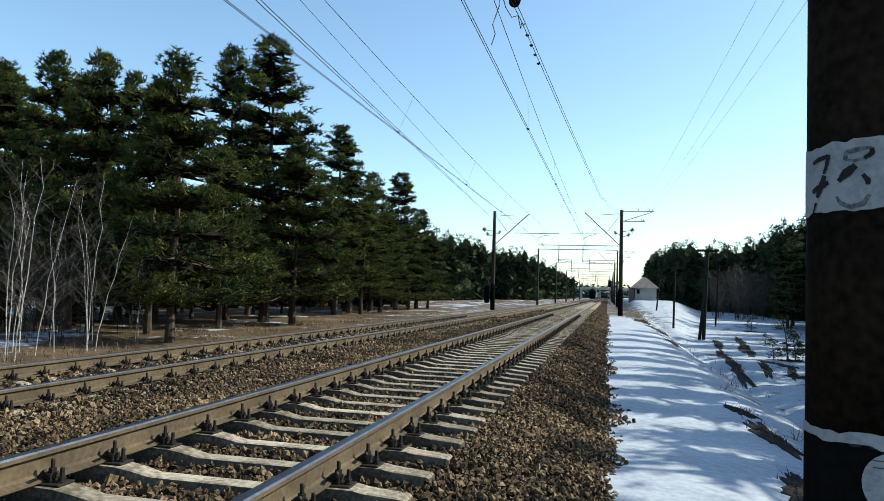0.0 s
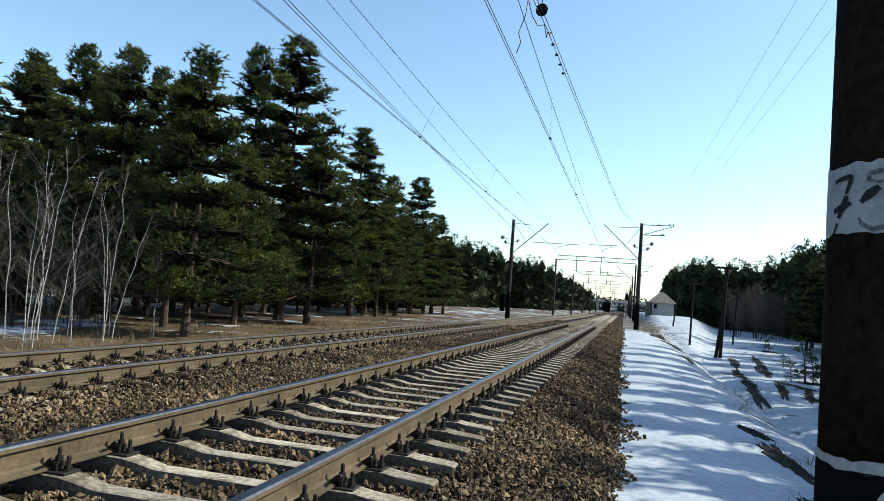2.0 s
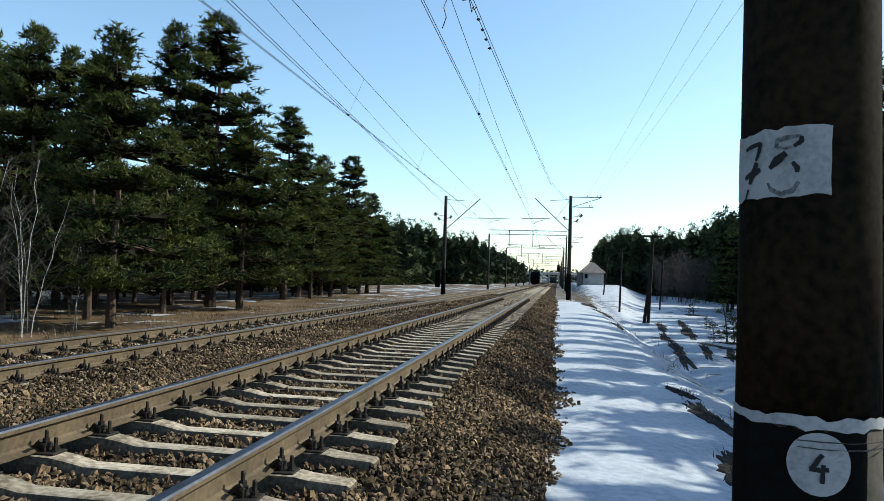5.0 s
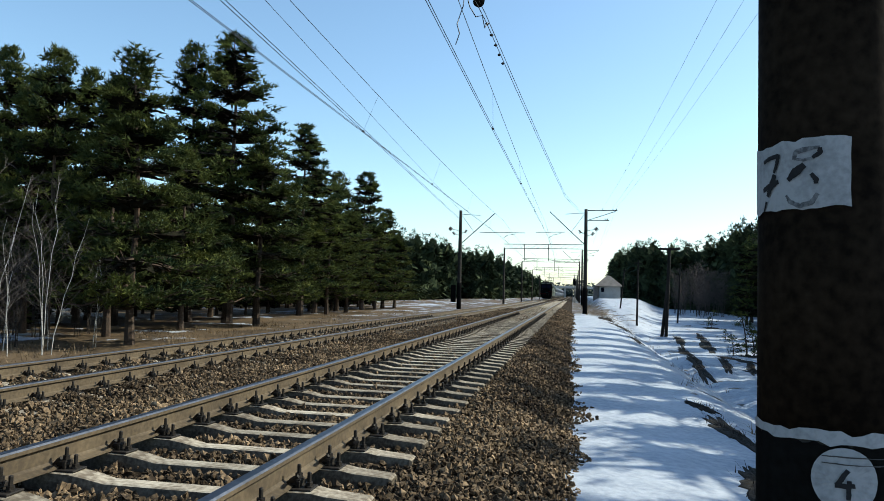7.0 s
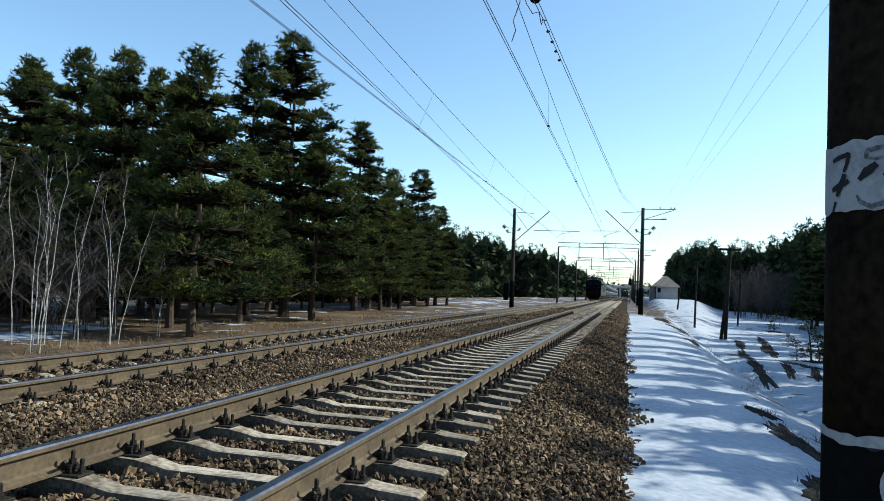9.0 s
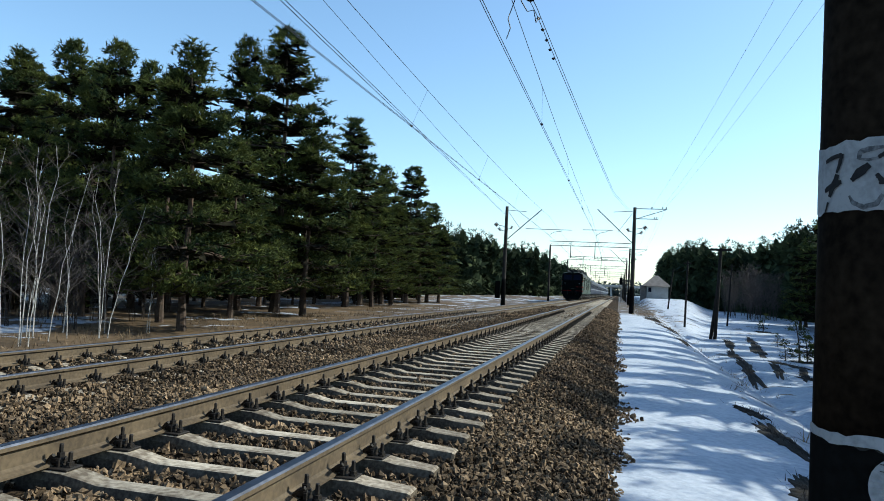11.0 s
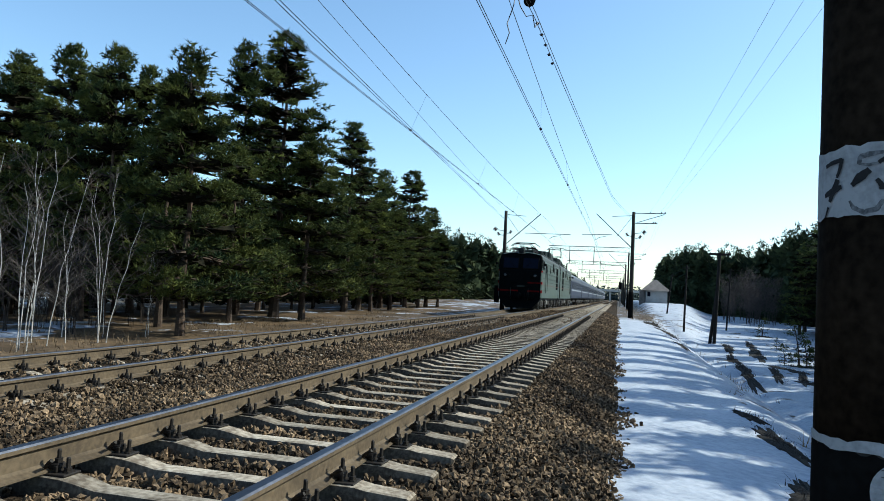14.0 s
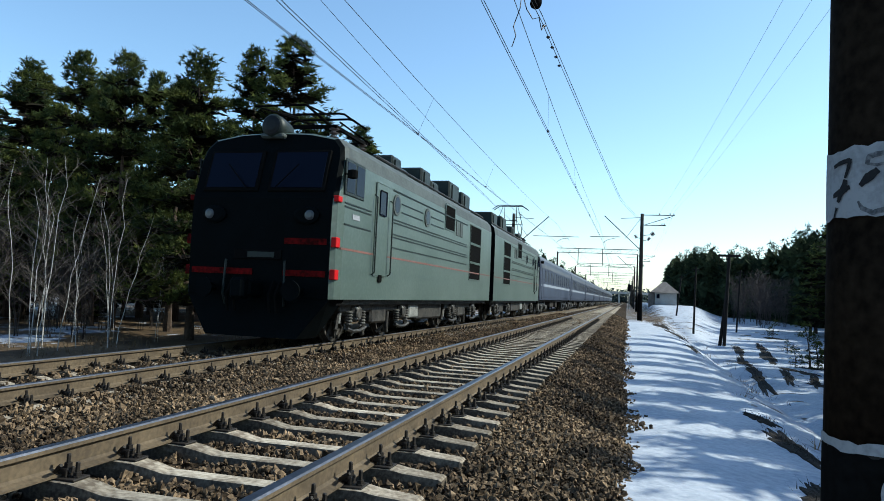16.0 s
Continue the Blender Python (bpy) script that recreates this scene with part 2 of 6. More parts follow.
def extrude(bm, prof, y0, y1, n=1):
    """A profile of (x, z) drawn along y."""
    rings = [[bm.verts.new((x, y0 + (y1 - y0) * i / n, z)) for x, z in prof] for i in range(n + 1)]
    k = len(prof)
    for a, b in zip(rings, rings[1:]):
        for i in range(k):
            bm.faces.new((a[i], a[(i + 1) % k], b[(i + 1) % k], b[i]))
    bm.faces.new(rings[0][::-1])
    bm.faces.new(rings[-1])
    bmesh.ops.recalc_face_normals(bm, faces=bm.faces[:])


def fnoise(x, y, s=1.0, seed=0.0):
    return noise.noise(Vector((x * s + seed, y * s - seed, seed * 1.7)))


def smooth(a, b, t):
    t = min(1.0, max(0.0, (t - a) / (b - a)))
    return t * t * (3 - 2 * t)


# ---- ground ----
FC = -4.3            # centre of the far track; the near one is at 0
FZ = -0.12           # its rail head; the near one's is 0


def ballast_z(x):
    pts = ((-8.0, -0.95), (-7.2, -0.72), (-6.2, -0.33), (-3.0, -0.32), (-2.6, -0.36), (-1.75, -0.34), (-1.4, -0.29), (-1.2, -0.272), (1.2, -0.272), (1.42, -0.26), (1.75, -0.32), (2.55, -0.66), (3.2, -0.95))
    for (a, za), (b, zb) in zip(pts, pts[1:]):
        if x <= b:
            return za + (zb - za) * max(0.0, (x - a) / (b - a))
    return pts[-1][1]


def ground_z(x, y):
    if x < -6.5:
        z = -0.78 + 0.10 * fnoise(x, y, 0.25, 3) * smooth(-7, -10, x) + 0.05 * fnoise(x, y, 1.1, 5)
        return z - 0.25 * smooth(-14, -30, x) + 0.5 * smooth(60, 100, y) * smooth(-9.5, -16, x) + 0.35 * fnoise(x, y, 0.12, 4) * smooth(60, 90, y) * smooth(-9.5, -13, x)
    if x < 2.3:
        return -1.0
    far = smooth(25, 115, y)
    low = smooth(0.085, 0.13, (x - 2.5) / max(y, 10))
    field = -1.55 + 1.7 * far * (1 - 0.6 * low) - 0.4 * low * smooth(20, 48, y) + 0.22 * fnoise(x, y, 0.16, 1) * (1 - 0.6 * far) + 0.06 * fnoise(x, y, 0.7, 2)
    hutbank = 0.5 * smooth(70, 115, y) * (1 - low)
    path = -0.66 + 0.02 * fnoise(x, y, 0.9, 7)
    edge = 4.7 + 0.25 * fnoise(0, y, 0.3, 9)
    path -= 0.10 * smooth(3.2, 4.8, x)
    z = path + (field - path) * smooth(edge - 0.3, edge + 2.6, x)
    ditch = -0.28 * math.exp(-((x - 6.6 - 0.3 * fnoise(0, y, 0.2, 6)) / 0.5) ** 2) * (1 - far)
    return z + ditch + hutbank * smooth(5.0, 7.0, x)


def steps(segs):
    out = [segs[0][0]]
    for a, b, s in segs:
        n = max(1, round((b - a) / s))
        out += [a + (b - a) * (i + 1) / n for i in range(n)]
    return out


gx = steps([(-1500, -200, 260), (-200, -60, 20), (-60, -20, 4), (-20, -6.5, 0.6), (-6.5, 2.3, 4.4), (2.3, 9, 0.22), (9, 30, 1.0), (30, 80, 6), (80, 200, 30), (200, 1500, 260)])
gy = steps([(-600, -60, 90), (-60, -8, 8), (-8, 26, 0.35), (26, 70, 0.9), (70, 140, 3), (140, 320, 15), (320, 2600, 228)])
gv = [(x, y, ground_z(x, y)) for y in gy for x in gx]
nx = len(gx)
gf = [(j * nx + i, j * nx + i + 1, (j + 1) * nx + i + 1, (j + 1) * nx + i) for j in range(len(gy) - 1) for i in range(nx - 1)]


def ground_material():
    """Snow to the right of the tracks with melted-out dirt, dry grass and snow remnants to the left."""
    m = bpy.data.materials.new("ground_snow_and_soil")
    m.use_nodes = True
    n, l = m.node_tree.nodes, m.node_tree.links
    b = n["Principled BSDF"]
    b.inputs["Roughness"].default_value = 0.62
    b.inputs["Specular IOR Level"].default_value = 0.15
    co = n.new("ShaderNodeTexCoord")
    xyz = n.new("ShaderNodeSeparateXYZ")
    l.new(co.outputs["Object"], xyz.inputs[0])

    def tex(scale, detail=5):
        q = n.new("ShaderNodeTexNoise")
        q.inputs["Scale"].default_value, q.inputs["Detail"].default_value = scale, detail
        l.new(co.outputs["Object"], q.inputs["Vector"])
        return q.outputs[0]

    def ramp(src, p0, p1, c0=(0, 0, 0, 1), c1=(1, 1, 1, 1)):
        r = n.new("ShaderNodeValToRGB")
        r.color_ramp.elements[0].position, r.color_ramp.elements[1].position = p0, p1
        r.color_ramp.elements[0].color, r.color_ramp.elements[1].color = c0, c1
        l.new(src, r.inputs[0])
        return r.outputs[0]

    def rng(src, a, b2, c, d):
        r = n.new("ShaderNodeMapRange")
        for key, v in zip(("From Min", "From Max", "To Min", "To Max"), (a, b2, c, d)):
            r.inputs[key].default_value = v
        l.new(src, r.inputs["Value"])
        return r.outputs[0]

    def math2(op, a, b2):
        q = n.new("ShaderNodeMath")
        q.operation = op
        for i, v in enumerate((a, b2)):
            if isinstance(v, (int, float)):
                q.inputs[i].default_value = v
            else:
                l.new(v, q.inputs[i])
        return q.outputs[0]

    def mix(f, a, b2):
        q = n.new("ShaderNodeMix")
        q.data_type = "RGBA"
        l.new(f, q.inputs["Factor"])
        l.new(a, q.inputs["A"])
        l.new(b2, q.inputs["B"])
        return q.outputs["Result"]

    soil = mix(ramp(tex(0.45), 0.4, 0.6), ramp(tex(7), 0.35, 0.65, (0.03, 0.022, 0.015, 1), (0.085, 0.06, 0.037, 1)), ramp(tex(9), 0.35, 0.65, (0.07, 0.048, 0.028, 1), (0.155, 0.108, 0.064, 1)))
    snow = ramp(math2("ADD", math2("MULTIPLY", tex(0.9), 0.5), math2("MULTIPLY", tex(11), 0.5)), 0.35, 0.6, (0.245, 0.275, 0.335, 1), (0.415, 0.44, 0.495, 1))
    # how much snow lies: full to the right, patches to the left
    right = rng(xyz.outputs["X"], -2.0, 2.0, 0.0, 1.0)
    nearwood = math2("MULTIPLY", rng(xyz.outputs["Y"], 22, 14, 0.0, 0.06), rng(xyz.outputs["X"], -8.5, -11.5, 0.0, 1.0))
    farsnow = math2("MULTIPLY", rng(xyz.outputs["Y"], 45, 70, 0.0, 0.03), rng(xyz.outputs["X"], -9.0, -9.8, 0.3, 1.0))
    left = ramp(math2("ADD", math2("ADD", math2("MULTIPLY", tex(0.3, 6), 0.75), math2("MULTIPLY", tex(1.9), 0.25)), math2("ADD", nearwood, farsnow)), 0.565, 0.59)
    bank = math2("MULTIPLY", rng(xyz.outputs["Y"], 44, 66, 0.0, 0.2), rng(xyz.outputs["X"], 7.6, 5.2, 0.0, 1.0))
    rightsnow = ramp(math2("SUBTRACT", math2("ADD", math2("MULTIPLY", tex(0.55, 4), 0.6), math2("MULTIPLY", tex(2.2), 0.4)), bank), 0.375, 0.41)
    pathon = math2("MULTIPLY", rng(xyz.outputs["X"], 4.9, 4.5, 0.0, 1.0), rng(xyz.outputs["Y"], 66, 54, 0.0, 1.0))
    rightsnow = math2("MAXIMUM", rightsnow, pathon)
    amount = math2("ADD", math2("MULTIPLY", rightsnow, right), math2("MULTIPLY", left, math2("SUBTRACT", 1.0, right)))
    l.new(mix(amount, soil, snow), b.inputs["Base Color"])
    bp = n.new("ShaderNodeBump")
    bp.inputs["Strength"].default_value, bp.inputs["Distance"].default_value = 0.5, 0.04
    l.new(math2("ADD", tex(8), math2("MULTIPLY", amount, 0.6)), bp.inputs["Height"])
    l.new(bp.outputs[0], b.inputs["Normal"])
    return m


M["ground"] = ground_material()
ground = tagged(raw("ground", gv, gf, "ground", smooth=True), "trodden old snow and brown dry grass beside the railway", "ground", kind="structure")

# ---- ballast bed ----
bx = steps([(-8.0, -6.2, 0.3), (-6.2, 1.5, 0.35), (1.5, 3.2, 0.2)])
by = steps([(-60, -8, 8), (-8, 30, 0.4), (30, 120, 3), (120, 900, 60)])
bv = [(x + 0.05 * fnoise(x, y, 2, 8), y, ballast_z(x) - 0.03 + 0.025 * fnoise(x, y, 3.0, 2)) for y in by for x in bx]
nb = len(bx)
bfc = [(j * nb + i, j * nb + i + 1, (j + 1) * nb + i + 1, (j + 1) * nb + i) for j in range(len(by) - 1) for i in range(nb - 1)]
ballast = tagged(raw("ballast_bed", bv, bfc, "bed", smooth=True), "brown crushed-stone ballast bed under two tracks", "ballast", kind="structure")


# ---- tracks ----
PITCH = 0.545
RAIL = ((-0.075, -0.18), (-0.075, -0.170), (-0.025, -0.155), (-0.009, -0.14), (-0.009, -0.05), (-0.036, -0.036), (-0.0375, -0.012), (-0.028, -0.001), (0.0, 0.0), (0.028, -0.001), (0.0375, -0.012), (0.036, -0.036), (0.009, -0.05), (0.009, -0.14), (0.025, -0.155), (0.075, -0.170), (0.075, -0.18))


def rail_mesh():
    bm = bmesh.new()
    extrude(bm, RAIL, -45, 700, 8)
    for f in bm.faces:
        zs = [v.co.z for v in f.verts]
        if min(zs) > -0.0125:
            f.material_index = 1
    me = bpy.data.meshes.new("rail")
    bm.to_mesh(me)
    bm.free()
    me.materials.append(M["rust"])
    me.materials.append(M["railhead"])
    return me


def sleeper_mesh():
    bm = bmesh.new()
    secs = ((-1.35, -0.232, 0.085), (-1.33, -0.220, 0.09), (-1.08, -0.203, 0.10), (-1.0, -0.19, 0.10), (-0.62, -0.195, 0.10), (-0.50, -0.213, 0.095), (-0.38, -0.238, 0.085))
    secs = secs + tuple((-x, z, w) for x, z, w in secs[::-1])
    rings = []
    for x, z, w in secs:
        t = w * 0.84
        rings.append([bm.verts.new(p) for p in ((x, -w, -0.40), (x, -w, z - 0.05), (x, -t, z - 0.006), (x, -t + 0.015, z), (x, t - 0.015, z), (x, t, z - 0.006), (x, w, z - 0.05), (x, w, -0.40))])
    for a, b in zip(rings, rings[1:]):
        for i in range(8):
            bm.faces.new((a[i], a[(i + 1) % 8], b[(i + 1) % 8], b[i]))
    bm.faces.new(rings[0])
    bm.faces.new(rings[-1][::-1])
    bmesh.ops.recalc_face_normals(bm, faces=bm.faces[:])
    bm.normal_update()
    # steep faces take the colour darkened for their shade
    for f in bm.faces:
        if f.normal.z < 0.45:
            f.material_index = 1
    me = bpy.data.meshes.new("sleeper")
    bm.to_mesh(me)
    bm.free()
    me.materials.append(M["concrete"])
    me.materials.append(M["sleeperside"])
    return me


def fastening_mesh():
    """Base plate, two clips and four bolts that hold one rail to a sleeper; the rail runs through its middle."""
    bm = bmesh.new()
    box(bm, -0.20, 0.20, -0.07, 0.07, -0.196, -0.181, 0.004)
    for s in (-1, 1):
        box(bm, min(s * 0.048, s * 0.125), max(s * 0.048, s * 0.125), -0.035, 0.035, -0.166, -0.128, 0.008)
        box(bm, min(s * 0.095, s * 0.12), max(s * 0.095, s * 0.12), -0.04, 0.04, -0.182, -0.14, 0.004)
        for x, h, r in ((0.098, -0.055, 0.013), (0.165, -0.098, 0.014)):
            lathe(bm, ((r, -0.185), (r, h), (r * 0.7, h + 0.006)), 6, pose(s * x, 0, 0))
            lathe(bm, ((0.024, 0), (0.024, 0.026)), 6, pose(s * x, 0, -0.128 if x < 0.12 else -0.178))
            lathe(bm, ((0.031, 0), (0.029, 0.014)), 8, pose(s * x, 0, -0.142 if x < 0.12 else -0.186))
        tube(bm, [(s * 0.05, -0.05, -0.15), (s * 0.1, -0.088, -0.115), (s * 0.13, -0.095, -0.095)], 0.012, 5)
    me = bpy.data.meshes.new("rail_fastening")
    bm.to_mesh(me)
    bm.free()
    me.materials.append(M["iron"])
    return me


RAILME, SLEEPME, FASTME = rail_mesh(), sleeper_mesh(), fastening_mesh()


def joined(name, me, places, material, parent):
    """Copies of a mesh at many places, as one mesh of uncounted pieces."""
    co = np.zeros(len(me.vertices) * 3, dtype=np.float32)
    me.vertices.foreach_get("co", co)
    co = co.reshape(-1, 3)
    me.calc_loop_triangles()
    tri = np.zeros(len(me.loop_triangles) * 3, dtype=np.int32)
    me.loop_triangles.foreach_get("vertices", tri)
    tri = tri.reshape(-1, 3)
    v = np.concatenate([co + np.asarray(p, dtype=np.float32) for p in places])
    f = np.concatenate([tri + i * len(co) for i in range(len(places))])
    return tagged(raw(name, v, f, material, parent), kind="stuff")


def track(x0, z0, y_first, near_n, label, cut):
    t = thing("railway_track", label, "railway track", "tracks of the double line", "structure", at=(x0, 0, z0))
    rng = random.Random(int(abs(x0) * 10) + 3)
    for s in (-1, 1):
        r = new("rail", RAILME)
        r.parent, r.location = t, (s * 0.7975, 0, 0)
        r["label"] = "worn steel rail with a polished head"
    for k in range(-8, near_n):
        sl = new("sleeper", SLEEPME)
        sl.parent = t
        sl.location = (rng.uniform(-0.015, 0.015), y_first + k * PITCH + rng.uniform(-0.012, 0.012), rng.uniform(-0.004, 0.004))
        sl.rotation_euler = (0, 0, radians(rng.uniform(-0.5, 0.5)))
        if k < cut:
            for s in (-1, 1):
                f = new("rail_fastening", FASTME)
                f.parent, f.location = sl, (s * 0.7975 - sl.location.x, 0, 0)
                f.rotation_euler = (0, 0, radians(rng.uniform(-3, 3)))
    joined("far_sleepers", SLEEPME, [(0, y_first + k * PITCH, 0) for k in (*range(-24, -8), *range(near_n, near_n + 150))], "concrete", t)
    joined("far_fastenings", FASTME, [(s * 0.7975, y_first + k * PITCH, 0) for k in range(cut, cut + 12) for s in (-1, 1)], "iron", t)
    return t


track(0.0, 0.0, 0.06, 120, "near track with concrete sleepers and rusty rails", 60)
track(FC, FZ, 0.20, 110, "far track with weathered sleepers half sunk in ballast", 50)

# ---- crushed stone ----
def stones():
    rng = np.random.default_rng(5)
    cube = np.array([(x, y, z) for x in (-1, 1) for y in (-1, 1) for z in (-1, 1)], dtype=np.float32) * 0.5
    for i, (x, y, z) in enumerate(cube):
        a, k = (0.62, 0.72) if z > 0 else (-0.1, 0.92)
        cube[i, 0], cube[i, 1] = k * (x * math.cos(a) - y * math.sin(a)), k * (x * math.sin(a) + y * math.cos(a))
    tris = np.array([(0, 1, 3), (0, 3, 2), (4, 6, 7), (4, 7, 5), (0, 4, 5), (0, 5, 1), (2, 3, 7), (2, 7, 6), (0, 2, 6), (0, 6, 4), (1, 5, 7), (1, 7, 3)], dtype=np.int32)
    zones = ((1.36, 3.0, -2.6, 5, 1080), (1.36, 2.95, 5, 14, 480), (1.36, 2.72, 14, 30, 150),
             (-1.3, 1.36, -1.5, 6, 650), (-1.3, 1.36, 6, 14, 260), (-1.3, 1.36, 14, 24, 130), (-1.3, 1.36, 24, 40, 80),
             (-3.3, -1.3, -0.5, 8, 640), (-3.3, -1.3, 8, 18, 330), (-3.3, -1.3, 18, 34, 70),
             (-7.2, -3.3, 1, 12, 190), (-7.2, -3.3, 12, 28, 60), (1.36, 2.72, 30, 62, 70), (1.36, 2.72, -6, -2.6, 260), (-1.3, 1.36, -6, -1.5, 150), (-3.3, -1.3, -6, -0.5, 150), (-1.3, 1.36, 40, 64, 45), (-3.3, -1.3, 34, 60, 45))
    P = []
    for x0, x1, y0, y1, d in zones:
        n = int((x1 - x0) * (y1 - y0) * d * 0.88)
        P.append(np.stack([rng.uniform(x0, x1, n), rng.uniform(y0, y1, n)], 1))
    P = np.concatenate(P)
    # keep off sleepers, rails and their bolts
    x, y = P[:, 0], P[:, 1]
    keep = np.ones(len(P), bool)
    for cx, yf in ((0.0, 0.06), (FC, 0.20)):
        ph = np.abs(((y - yf) / PITCH + 0.5) % 1 - 0.5) * PITCH
        ins = np.abs(x - cx)
        lim = np.where(cx == 0.0, 0.10, 0.075)
        keep &= ~((ins < 1.36) & (ph < lim))
        keep &= ~(np.abs(ins - 0.7975) < 0.10)
    edge = (x > 2.45) & (rng.uniform(0, 1, len(P)) > np.clip((2.69 + 0.10 * np.sin(y * 0.8 + 2.4) + 0.06 * np.sin(y * 2.1) + 0.06 * np.sin(y * 5.3) - x) / 0.11, 0, 1))
    P = P[keep & ~edge]
    n = len(P)
    size = rng.lognormal(math.log(0.0265), 0.32, n).clip(0.012, 0.055) * (1 + 0.9 * (P[:, 1] > 30))
    z = np.array([max(ballast_z(a), -0.668 if a > 2.4 else -9) for a in P[:, 0]])
    crib = (np.abs(P[:, 0]) < 1.36)
    z = z - np.where(crib, 0.01, 0.0) + rng.uniform(-0.02, 0.028, n)
    far = np.abs(P[:, 0] - FC) < 1.36
    z = z + np.where(far, 0.015, 0)
    v = cube[None] * (1 + rng.uniform(-0.5, 0.5, (n, 8, 3)))
    v *= (size[:, None] * rng.uniform(0.7, 1.3, (n, 3)))[:, None, :]
    a, b = rng.uniform(0, 6.28, n), rng.uniform(-1.3, 1.3, n)
    ca, sa, cb, sb = np.cos(a), np.sin(a), np.cos(b), np.sin(b)
    Rz = np.zeros((n, 3, 3)); Rz[:, 0, 0] = ca; Rz[:, 0, 1] = -sa; Rz[:, 1, 0] = sa; Rz[:, 1, 1] = ca; Rz[:, 2, 2] = 1
    Rx = np.zeros((n, 3, 3)); Rx[:, 0, 0] = 1; Rx[:, 1, 1] = cb; Rx[:, 1, 2] = -sb; Rx[:, 2, 1] = sb; Rx[:, 2, 2] = cb
    v = np.einsum("nij,nkj->nki", Rz @ Rx, v) + np.concatenate([P, z[:, None]], 1)[:, None, :]
    f = tris[None] + 8 * np.arange(n)[:, None, None]
    tagged(raw("crushed_stone", v.reshape(-1, 3), f.reshape(-1, 3), "stone"), "loose brown and grey crushed-stone ballast", "gravel", kind="stuff")
    return n


stones()


